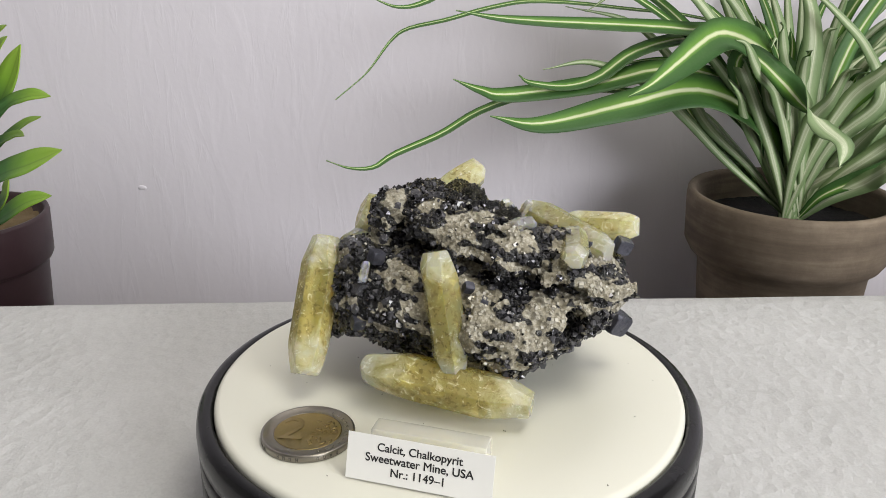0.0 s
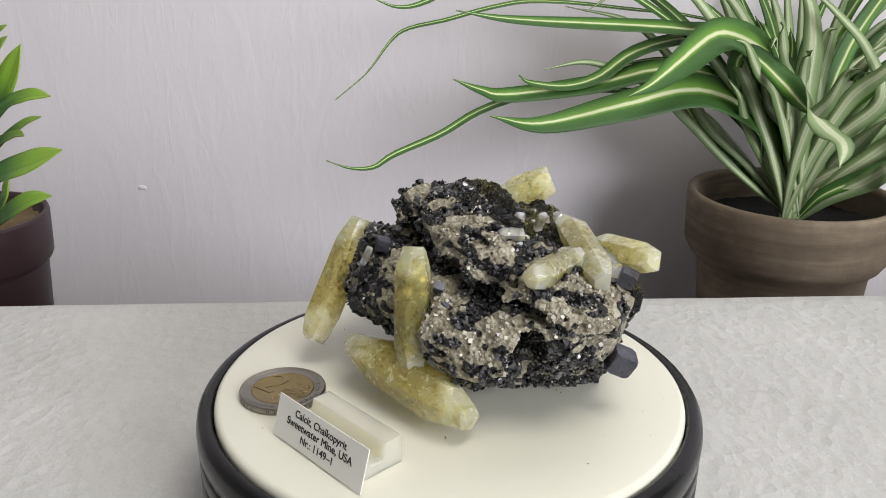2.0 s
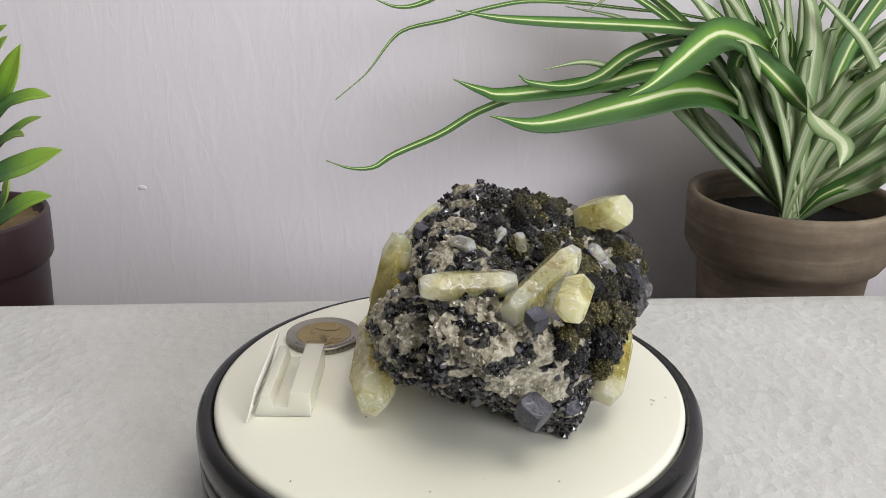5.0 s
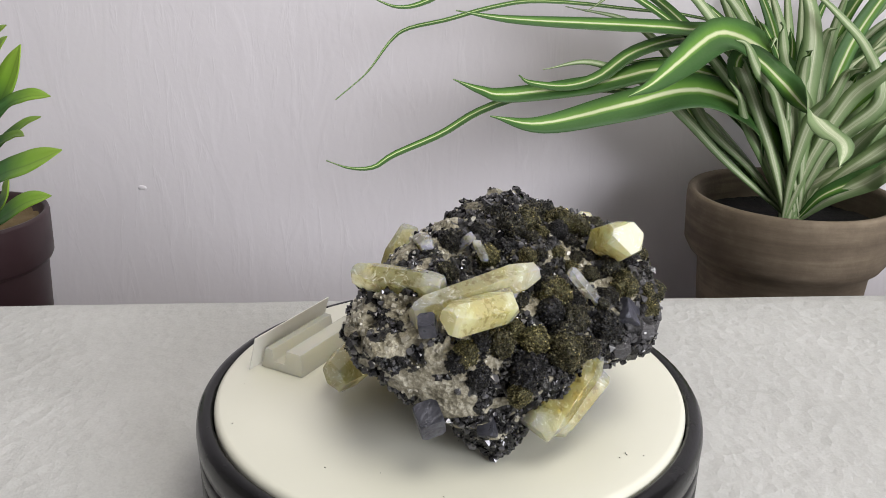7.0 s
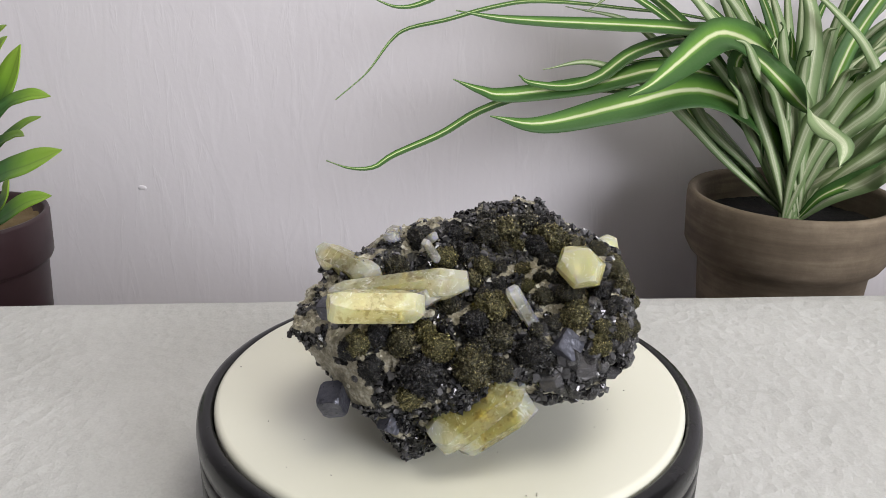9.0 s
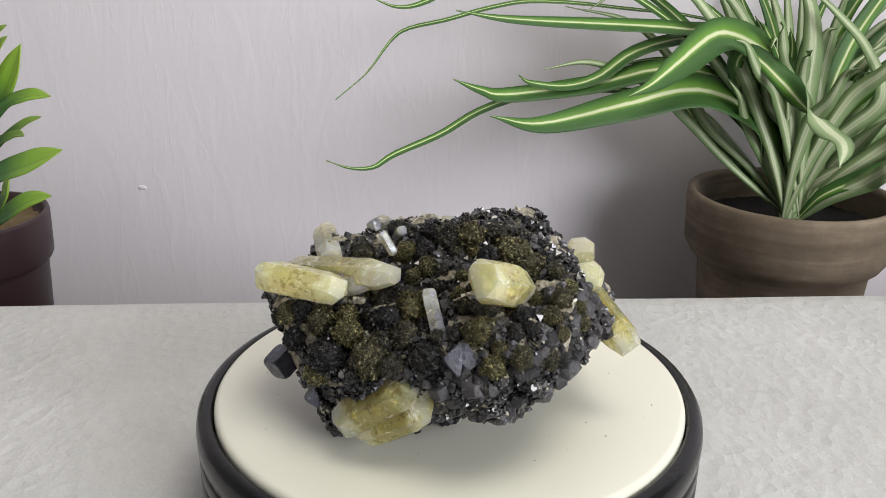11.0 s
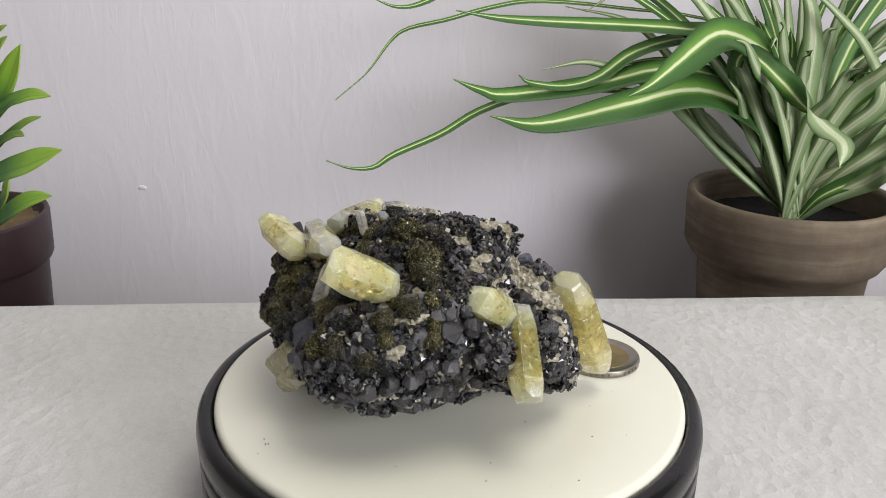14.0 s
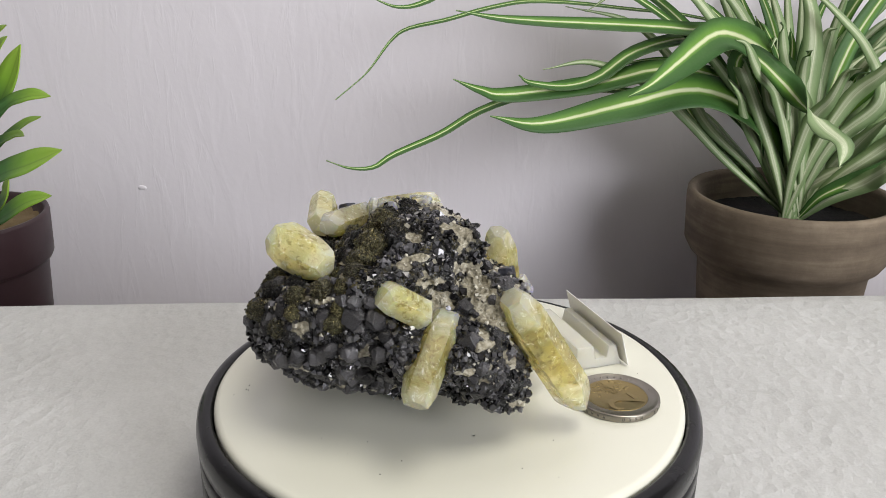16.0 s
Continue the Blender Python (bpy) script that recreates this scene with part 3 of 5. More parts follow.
def paleness(p):
    """Share of pale dolomite in the matrix at the points p."""
    best = np.full(len(p), 0.25)
    for x, y, z, r in PALES:
        d = np.sqrt(((p - np.array((x, y, z))) ** 2).sum(1)) / r
        best = np.maximum(best, np.clip(1.05 - 0.5 * d, 0, 0.72))
    front = np.clip((4 - p[:, 1]) / 16, 0, 1) * 0.40
    near = np.sqrt((((p - CLEFT_AT) / np.array((3.0, 12.0, 8.0))) ** 2).sum(1))
    best = np.maximum(best, np.clip(2.6 - 1.5 * near, 0, 1.3))
    layers = (p @ turn(0, 11, -20)) * np.array((0.55, 0.8, 2.0))
    return np.maximum(best, front) + 0.62 * lattice_noise(layers, 4.2, 8) + 0.3 * lattice_noise(p, 2.0, 9)


def brassiness(p):
    return np.clip((p[:, 2] - 26) / 12, 0, 1) * np.clip((p[:, 1] + 8) / 12, 0, 1)


SPECIMEN_AT = pose(0, 0, PLATE_Z)
specimen = thing("mineral_specimen", SPECIMEN_AT, "dark ore specimen with yellow calcite crystals on a turntable plate", "mineral")
rock_v, rock_q = rock_surface()
rock_me = bpy.data.meshes.new("matrix")
rock_me.from_pydata((rock_v / 1000).tolist(), [], rock_q.tolist())
rock_me.update()
for attr_name, values in (("pale", paleness(rock_v)), ("brass", brassiness(rock_v))):
    rock_me.attributes.new(attr_name, "FLOAT", "POINT").data.foreach_set("value", values)
rock_me.materials.append(ROCK)
matrix = new("matrix", rock_me)
matrix.parent = specimen
tagged(matrix, "black and beige granular ore matrix")
normals = np.zeros(len(rock_v) * 3)
rock_me.vertices.foreach_get("normal", normals)
rock_n = normals.reshape(-1, 3)


def faceted(seed, count):
    """Vertices and triangles of an irregular faceted body of radius one."""
    rng = random.Random(seed)
    bm = bmesh.new()
    while len(bm.verts) < count:
        n = Vector((rng.gauss(0, 1), rng.gauss(0, 1), rng.gauss(0, 1))).normalized()
        if all((n - v.co).length > 0.55 for v in bm.verts):
            bm.verts.new(n)
    bmesh.ops.convex_hull(bm, input=bm.verts[:])
    bm.verts.ensure_lookup_table()
    bm.verts.index_update()
    out = np.array([v.co[:] for v in bm.verts]), np.array([[v.index for v in f.verts] for f in bm.faces])
    bm.free()
    return out


OCTA_V = np.array([(1, 0, 0), (-1, 0, 0), (0, 1, 0), (0, -1, 0), (0, 0, 1), (0, 0, -1)], float)
OCTA_F = np.array([(0, 2, 4), (2, 1, 4), (1, 3, 4), (3, 0, 4), (2, 0, 5), (1, 2, 5), (3, 1, 5), (0, 3, 5)])


# Brassy nodules
def nodule_mesh(seed):
    """A lumpy ball grown over with tiny glinting crystals."""
    bm = bmesh.new()
    bmesh.ops.create_icosphere(bm, subdivisions=3, radius=1)
    rng = random.Random(seed)

    def swell(n):
        return 1 + 0.24 * noise.noise(n * 2.1 + Vector((seed, 0, 0))) + 0.10 * noise.noise(n * 6 + Vector((0, seed, 0)))

    for v in bm.verts:
        n = v.co.normalized()
        v.co = n * (swell(n) - 0.03)
    verts, faces = [v.co[:] for v in bm.verts], [[v.index for v in f.verts] for f in bm.faces]
    bm.free()
    for i in range(420):
        n = Vector((rng.gauss(0, 1), rng.gauss(0, 1), rng.gauss(0, 1))).normalized()
        q = Euler((rng.uniform(0, 6), rng.uniform(0, 6), rng.uniform(0, 6))).to_matrix()
        size, k = rng.uniform(0.05, 0.15), len(verts)
        c = n * swell(n)
        verts += [(c + q @ Vector(o) * size)[:] for o in OCTA_V]
        faces += [[k + a for a in f] for f in OCTA_F.tolist()]
    me = bpy.data.meshes.new("nodule")
    me.from_pydata(verts, [], faces)
    me.update()
    me.materials.append(NODULE)
    return me


NODULES = [nodule_mesh(s) for s in (1.3, 5.7, 9.2)]
spin = random.Random(21)
BALLS = []


def nodule(x, y, z, r):
    ob = new("nodule", spin.choice(NODULES))
    ob.parent = specimen
    q = Euler((spin.uniform(0, 6), spin.uniform(0, 6), spin.uniform(0, 6)))
    c = Vector((x, y, z)) - Vector((x - 8, y - 14, z - 26)).normalized() * r * 0.15
    r *= 1.15
    BALLS.append((*c, r))
    ob.matrix_basis = Matrix.LocRotScale(c / 1000, q, Vector((r, r * spin.uniform(0.85, 1.1), r * spin.uniform(0.85, 1.1))) / 1000)


nodule(6, 19, 54, 3.6), nodule(17, 4, 52, 3.6), nodule(-7, 31, 52, 4.0), nodule(-6, 23, 55, 3.2), nodule(25, 39, 36, 3.4)
nodule(43, 29, 29, 4.2), nodule(34, 38, 31, 4.3), nodule(21, 33, 41, 4.0), nodule(22, 47, 34, 3.5), nodule(13, 18, 50, 2.9)
nodule(18, 14, 49, 2.8), nodule(10, 51, 41, 3.4), nodule(7, 47, 45, 3.0), nodule(38, 30, 35, 3.3), nodule(37, 24, 37, 2.8)
nodule(43, 22, 36, 3.2), nodule(51, 15, 36, 2.8), nodule(52, 13, 34, 2.5), nodule(24, 21, 44, 2.0), nodule(9, 58, 35, 2.6)
nodule(47, 18, 38, 2.4), nodule(28, 33, 39, 3.0), nodule(2, 22, 55, 3.6), nodule(-10, 26, 54, 3.2), nodule(-10, 36, 50, 3.4)
nodule(28, 5, 47, 2.8), nodule(21, 31, 43, 2.6), nodule(50, 18, 30, 2.9), nodule(0, 31, 52, 2.6), nodule(30, 43, 31, 2.8)
nodule(-1, 13, 55, 2.8), nodule(10, 10, 53, 2.4), nodule(46, 28, 24, 3.0), nodule(31, 37, 34, 3.0)


def nodule_field():
    """Nodules crowding the upper back of the matrix, none closer than they grow."""
    rng = np.random.default_rng(17)
    w = np.clip((rock_v[:, 1] - 17) / 6, 0, 1) * np.clip((rock_v[:, 2] - 32) / 8, 0, 1) * np.clip((rock_v[:, 0] + 20) / 8, 0, 1)
    grown = 0
    for i in rng.choice(len(rock_v), 600, p=w / w.sum()):
        r = rng.uniform(1.6, 2.7)
        if grown < 34 and all(math.dist(rock_v[i], b[:3]) > 0.85 * (r + b[3]) for b in BALLS):
            nodule(*(float(c) for c in rock_v[i]), r)
            grown += 1


nodule_field()



def grit(name, template_v, template_f, count, weight, lo, hi, sink, material, label, seed):
    """Many small crystals grown on the matrix, as one part."""
    rng = np.random.default_rng(seed)
    pick = rng.choice(len(rock_v), count, p=weight / weight.sum())
    size = lo + (hi - lo) * rng.random(count) ** 2.5
    quat = rng.normal(size=(count, 4))
    quat /= np.linalg.norm(quat, axis=1)[:, None]
    w, x, y, z = quat.T
    rot = np.stack([1 - 2 * (y * y + z * z), 2 * (x * y - z * w), 2 * (x * z + y * w), 2 * (x * y + z * w), 1 - 2 * (x * x + z * z), 2 * (y * z - x * w),
                    2 * (x * z - y * w), 2 * (y * z + x * w), 1 - 2 * (x * x + y * y)], 1).reshape(-1, 3, 3)
    stretch = rng.uniform(0.75, 1.3, (count, 1, 3))
    local = np.einsum("nij,nkj->nki", rot, template_v[None] * stretch) * size[:, None, None]
    centre = rock_v[pick] + rock_n[pick] * (size * sink)[:, None]
    verts = (centre[:, None] + local).reshape(-1, 3)
    verts[:, 2] = np.maximum(verts[:, 2], 0.15)
    k = len(template_v)
    faces = (np.arange(count)[:, None, None] * k + template_f[None]).reshape(-1, template_f.shape[1])
    me = bpy.data.meshes.new(name)
    me.from_pydata((verts / 1000).tolist(), [], faces.tolist())
    me.update()
    me.materials.append(material)
    ob = new(name, me)
    ob.parent = specimen
    return tagged(ob, label, kind="stuff")


CUBE_V = np.array([(x, y, z) for x in (-0.7, 0.7) for y in (-0.7, 0.7) for z in (-0.7, 0.7)], float)
CUBE_F = np.array([(0, 1, 3, 2), (4, 6, 7, 5), (0, 4, 5, 1), (2, 3, 7, 6), (0, 2, 6, 4), (1, 5, 7, 3)])
rock_pale = paleness(rock_v)
clear_of = np.ones(len(rock_v))
for x, y, z, r in BALLS:
    clear_of *= np.where(((rock_v - np.array((x, y, z))) ** 2).sum(1) < (r * 1.05) ** 2, 0.03, 1.0)

clear_of *= np.where(((CLEFT_AT - rock_v) @ CLEFT_FACING < 1.0) & (rock_pale > 0.5), 0.02, 1.0)
grit("dark_crust", OCTA_V, OCTA_F, 6500, np.where(rock_pale < 0.5, 1.0, 0.03) * clear_of, 0.3, 1.2, 0.25, DARK_GRAIN, "glinting black crystal grains", 11)
GEM_V, GEM_F = faceted(7, 12)
grit("gem_crust", GEM_V, GEM_F, 3200, np.where(rock_pale < 0.48, 1.0, 0.02) * clear_of, 0.35, 1.35, 0.2, DARK_GRAIN, "glinting black crystal grains", 12)
grit("dolomite_crust", CUBE_V, CUBE_F, 2200, np.clip(rock_pale - 0.5, 0.04, 1) * clear_of, 0.2, 0.8, 0.1, PALE_GRAIN, "small pale dolomite crystals", 13)


# Dark faceted ore crystals
def ore_mesh(seed, count):
    v, f = faceted(seed, count)
    me = bpy.data.meshes.new("ore_crystal")
    me.from_pydata(v.tolist(), [], f.tolist())
    bm = bmesh.new()
    bm.from_mesh(me)
    bmesh.ops.dissolve_limit(bm, angle_limit=radians(24), verts=bm.verts[:], edges=bm.edges[:])
    bmesh.ops.bevel(bm, geom=bm.edges[:], offset=0.035, segments=1, affect="EDGES")
    bm.to_mesh(me)
    bm.free()
    me.materials.append(ORE)
    return me


ORES = [ore_mesh(n, c) for n, c in ((1, 14), (2, 17), (3, 20), (4, 15))]


def ore(x, y, z, r):
    ob = new("ore_crystal", spin.choice(ORES))
    ob.parent = specimen
    q = Euler((spin.uniform(0, 6), spin.uniform(0, 6), spin.uniform(0, 6)))
    c = Vector((x, y, z)) - Vector((x - 5, y - 15, z - 28)).normalized() * r * 0.6
    c.z = max(c.z, r * 0.95)
    ob.matrix_basis = Matrix.LocRotScale(c / 1000, q, Vector((r, r * spin.uniform(0.8, 1.1), r * spin.uniform(0.8, 1.1))) / 1000)


ore(16, 52, 36, 2.8), ore(4, 60, 35, 3.3), ore(2, 59, 25, 2.5), ore(-5, 59, 26, 2.9), ore(-11, 57, 29, 2.5), ore(-22, 46, 41, 3.7)
ore(-18, 51, 32, 2.9), ore(-11, 48, 47, 2.6), ore(-28, 40, 37, 2.5), ore(-28, 42, 32, 2.4), ore(13, 59, 31, 3.0), ore(-4, 59, 37, 2.3)
ore(-19, 47, 45, 2.3), ore(10, 58, 34, 2.7), ore(-15, 54, 29, 2.5), ore(-4, 59, 32, 2.5), ore(-24, 42, 45, 2.1), ore(0, 60, 33, 3.4)
ore(-16, 51, 40, 3.3), ore(-26, 42, 41, 3.6), ore(-17, 52, 31, 3.4), ore(-16, 39, 19, 2.4), ore(-40, 21, 34, 3.8), ore(-41, 15, 25, 3.5)
ore(-30, 33, 37, 2.6), ore(-21, 2, 46, 1.8), ore(-31, 6, 43, 2.1), ore(-6, 55, 42, 2.5), ore(-21, 45, 45, 2.5), ore(-10, 57, 27, 2.7)
ore(-23, 48, 32, 2.6), ore(-33, 39, 29, 2.2), ore(-30, 17, 40, 1.3), ore(-33, 24, 37, 1.5), ore(-34, 16, 39, 1.1), ore(-26, 17, 44, 1.3)
ore(16, 55, 32, 4.2), ore(20, 53, 27, 3.6), ore(14, 59, 30, 3.4), ore(17, 54, 25, 3.1), ore(6, 27, 51, 3.0), ore(6, 31, 50, 2.6)
ore(27, 46, 30, 2.0), ore(18, 48, 37, 2.2), ore(-39, 11, 15, 3.2), ore(-37, 9, 11, 2.6), ore(-42, 20, 28, 3.0), ore(-38, 27, 31, 2.8)


# Ore crystals thickly grown over the lower back of the matrix
def ore_field():
    rng = np.random.default_rng(33)
    w = np.clip((rock_v[:, 1] - 26) / 14, 0, 1) * np.clip((50 - rock_v[:, 2]) / 10, 0, 1) * np.clip((24 - rock_v[:, 0]) / 8, 0, 1) + 0.5 * (rock_v[:, 0] < -30) + 0.02
    for i in rng.choice(len(rock_v), 230, p=w / w.sum()):
        ore(*(rock_v[i] + rock_n[i] * 0.5), 1.2 + 2.6 * rng.random() ** 1.7)


ore_field()


# Galena cubes
def cube(x, y, z, r, rx, ry, rz, label):
    bm = bmesh.new()
    bmesh.ops.create_cube(bm, size=2)
    bmesh.ops.bevel(bm, geom=bm.verts[:], offset=0.35, affect="VERTICES")
    bmesh.ops.bevel(bm, geom=bm.edges[:], offset=0.05, segments=2, affect="EDGES")
    bm.transform(pose(x / 1000, y / 1000, z / 1000, rx, ry, rz) @ Matrix.Diagonal((r / 1000, r * 0.9 / 1000, r * 0.95 / 1000, 1)))
    part("galena_cube", bm, GALENA, specimen, label)


cube(52, 6, 43, 2.3, 10, 20, 15, "small blue-grey metallic cube")
cube(52, 6.5, 17.5, 3.5, 15, 25, 35, "large blue-grey metallic cube")
cube(15, 51.5, 34.5, 3.4, 40, 30, 10, "blue-grey metallic crystal with cut corners")
cube(-27, -11, 24.3, 1.9, 20, 10, 30, "small blue-grey metallic cube")
cube(9.2, -18.6, 34.2, 1.6, 25, 40, 10, "small blue-grey metallic cube")
cube(-21.9, -3.6, 42.0, 2.0, 10, 15, 40, "small blue-grey metallic cube")
cube(5, -15.5, 37.6, 1.4, 35, 15, 20, "small blue-grey metallic cube")
cube(45, 20, 13, 2.4, 20, 50, 10, "small blue-grey metallic cube")


# Calcite crystals
def calcite(name, a, b, width, depth, material, label, taper=(0.8, 0.8), caps=(0.13, 0.13), seed=0, twist=15):
    """A double-ended six-sided crystal from a to b, in millimetres, cut facet by facet."""
    a, b = Vector(a), Vector(b)
    length = (b - a).length
    rng = random.Random(seed * 7 + 3)
    bm = bmesh.new()
    bmesh.ops.create_cube(bm, size=1, matrix=Matrix.Translation((0, 0, length / 2)) @ Matrix.Diagonal((1.3 * width, 1.3 * depth, length + 0.06 * width, 1)))

    def cut(point, normal):
        bmesh.ops.bisect_plane(bm, geom=bm.verts[:] + bm.edges[:] + bm.faces[:], dist=1e-5, plane_co=point, plane_no=normal, clear_outer=True)
        bmesh.ops.holes_fill(bm, edges=[e for e in bm.edges if e.is_boundary])

    def slant(t, up, reach, z):
        cut((reach * width * math.cos(t), reach * depth * math.sin(t), z), Vector((math.cos(t) / width, math.sin(t) / depth, up / width)))

    for i in range(6):
        slant(math.pi / 3 * i + rng.uniform(-0.1, 0.1), 0, 0.47 * rng.uniform(0.95, 1.04), 0)
    for end, way, cap, blunt in ((0, -1, caps[0], taper[0]), (length, 1, caps[1], taper[1])):
        for i in range(6):
            slant(math.pi / 3 * i + rng.uniform(-0.25, 0.25), way * rng.uniform(0.18, 0.34), 0.46, end - way * min(length * cap, 0.5 * width) * rng.uniform(0.9, 1.6))
        for i in range(3):
            slant(2 * math.pi / 3 * i + (0 if way > 0 else math.pi / 3) + rng.uniform(-0.2, 0.2), way * rng.uniform(0.8, 1.3), 0.5 * blunt * rng.uniform(0.55, 0.95), end)
    bmesh.ops.remove_doubles(bm, verts=bm.verts[:], dist=0.12)
    bmesh.ops.dissolve_limit(bm, angle_limit=radians(3), verts=bm.verts[:], edges=bm.edges[:])
    bmesh.ops.bevel(bm, geom=bm.edges[:], offset=0.045 * width, segments=3, affect="EDGES", profile=0.5, clamp_overlap=True)
    bmesh.ops.recalc_face_normals(bm, faces=bm.faces[:])
    axis = (b - a).to_track_quat("Z", "Y").to_matrix().to_4x4()
    bm.transform(Matrix.Scale(0.001, 4))
    me = bpy.data.meshes.new(name)
    bm.to_mesh(me)
    bm.free()
    me.materials.append(material)
    ob = new(name, me)
    ob.parent = specimen
    ob.matrix_basis = Matrix.Translation(a / 1000) @ axis @ Matrix.Rotation(radians(twist), 4, "Z")
    inner = bmesh.new()
    place = Matrix.Scale(0.001, 4)
    for i in range(int(length * 4.5)):
        t, d = rng.uniform(0, 6.283), 0.36 * math.sqrt(rng.random())
        at = Vector((d * width * math.cos(t), d * depth * math.sin(t), length * rng.uniform(0.1, 0.9)))
        q = Euler((rng.uniform(0, 6), rng.uniform(0, 6), rng.uniform(0, 6))).to_matrix()
        r = width * 0.02 * 9 ** rng.random()
        ring = [inner.verts.new(place @ (at + q @ Vector((r * rng.uniform(0.4, 1) * math.cos(k), r * rng.uniform(0.4, 1) * math.sin(k), 0)))) for k in (0, 1.2, 2.3, 3.3, 4.2, 5.3)]
        inner.faces.new(ring)
    part("fracture_veil", inner, FLAKE, ob, "milky inner fractures", kind="stuff")
    return tagged(ob, label)


calcite("calcite_crystal", (-38.6, 8.6, 43.5), (-43.2, -13.5, 8.6), 11.5, 10.5, YELLOW, "long honey-yellow calcite crystal standing at the side", seed=1)
calcite("calcite_crystal", (-4.3, -14.2, 47.5), (1.0, -23.5, 15.0), 10.2, 9.0, YELLOW, "honey-yellow calcite crystal crossing the front", seed=2)
calcite("calcite_crystal", (-24.5, -16.2, 13.2), (22.5, -29.8, 8.2), 13.0, 12.2, YELLOW, "largest honey-yellow calcite crystal lying at the foot", seed=3)
calcite("calcite_crystal", (9.6, 50.6, 54.4), (-5.0, 42.6, 46.8), 12.2, 10.5, BRIGHT, "bright yellow stubby calcite crystal on top", seed=4, taper=(0.85, 0.35), caps=(0.16, 0.3))
calcite("calcite_crystal", (57.0, 12.2, 47.0), (37.0, 24.0, 44.0), 8.8, 8.4, BRIGHT, "bright yellow blunt calcite crystal in the cluster", seed=5, taper=(0.75, 0.5))
calcite("calcite_crystal", (25.0, 27.9, 48.7), (47.0, 1.2, 42.7), 9.0, 8.0, PALE_YELLOW, "pale yellow calcite crystal in the cluster", seed=6)
calcite("calcite_crystal", (34.0, -18.2, 46.8), (37.0, 6.0, 46.8), 7.8, 7.0, PALE_YELLOW, "clear whitish calcite crystal in the cluster", seed=7)
calcite("calcite_crystal", (-25.0, 39.0, 47.3), (-27.8, 27.6, 39.5), 9.4, 8.6, BRIGHT, "short yellow calcite crystal at the back", seed=8)
calcite("calcite_crystal", (-29.4, 22.2, 39.2), (-39.5, 39.0, 23.2), 9.2, 8.4, YELLOW, "long honey-yellow calcite crystal hanging over the back", seed=9)
calcite("calcite_crystal", (39.8, 31.0, 11.0), (22.5, 42.8, 26.5), 13.5, 10.5, YELLOW, "blocky honey-yellow calcite crystal under the nodules", seed=10, taper=(0.8, 0.6))
calcite("calcite_crystal", (36.0, 34.6, 9.4), (21.2, 45.6, 20.8), 10.5, 8.0, YELLOW, "broken yellow calcite plate under the nodules", seed=11, taper=(0.8, 0.6), twist=40)
calcite("calcite_crystal", (30.0, 22.5, 45.5), (47.0, 12.5, 42.0), 7.6, 6.6, CLEAR, "small clear calcite crystal in the cluster", seed=12)
calcite("calcite_splinter", (18.5, 36.6, 47.4), (18.0, 45.5, 37.0), 3.8, 3.2, CLEAR, "thin clear calcite splinter", seed=13, caps=(0.07, 0.07), taper=(0.8, 0.7))
calcite("calcite_splinter", (18.2, -5.0, 52.6), (23.5, -1.0, 52.4), 4.6, 3.6, CLEAR, "small white calcite crystal on the slab", seed=14, caps=(0.07, 0.07))
calcite("calcite_splinter", (-24.5, -6.5, 41.5), (-25.5, -9.5, 36.5), 2.6, 2.2, CLEAR, "thin clear calcite splinter", seed=15, caps=(0.07, 0.07), taper=(0.8, 0.7))
calcite("calcite_splinter", (17.5, 10.0, 54.5), (18.5, 6.0, 51.0), 3.2, 2.6, CLEAR, "small white calcite crystal on the slab", seed=16, caps=(0.07, 0.07))
calcite("calcite_splinter", (24.0, 12.0, 55.0), (21.0, 14.0, 49.0), 2.8, 2.4, CLEAR, "thin clear calcite splinter", seed=17, caps=(0.07, 0.07), taper=(0.8, 0.7))

# ---- spider plant ----
spider = thing("spider_plant", pose(0.206, 0.255, -0.10), "artificial striped spider plant in a weathered clay pot", "potted plant")
part("pot", lathe([(0.968 * r, 0.987 * z) for r, z in ((0.0000, 0.0000), (0.0425, 0.0000), (0.0454, 0.0030), (0.0516, 0.0780), (0.0526, 0.0840), (0.0579, 0.0880), (0.0613, 0.0940), (0.0627, 0.1200), (0.0625, 0.1255), (0.0613, 0.1270), (0.0584, 0.1265), (0.0569, 0.1240), (0.0555, 0.1080), (0.0531, 0.1000), (0.0000, 0.0980))], 128),
     CLAY, spider, "grey-brown weathered clay pot with a thick rim", True)


def soil_disc(r, z, seed, amp):
    bm = bmesh.new()
    bmesh.ops.create_circle(bm, cap_ends=True, segments=48, radius=r)
    bmesh.ops.subdivide_edges(bm, edges=bm.edges[:], cuts=3, use_grid_fill=True)
    bmesh.ops.triangulate(bm, faces=bm.faces[:])
    bmesh.ops.subdivide_edges(bm, edges=bm.edges[:], cuts=2)
    for v in bm.verts:
        v.co.z = z + amp * noise.noise(v.co * 180 + Vector((seed, 0, 0)))
    return bm


part("soil", soil_disc(0.0552, 0.1065, 3, 0.0012), SOIL, spider, "dark soil", True)


def curve_through(points, n):
    """n + 1 points of a smooth line through the given ones."""
    p = [Vector(q) for q in points]
    p = [p[0] * 2 - p[1]] + p + [p[-1] * 2 - p[-2]]
    out = []
    for i in range(n + 1):
        f = i / n * (len(p) - 3)
        k = min(int(f), len(p) - 4)
        t = f - k
        a, b, c, d = p[k:k + 4]
        out.append(0.5 * (2 * b + (c - a) * t + (2 * a - 5 * b + 4 * c - d) * t * t + (3 * b - a - 3 * c + d) * t ** 3))
    return out


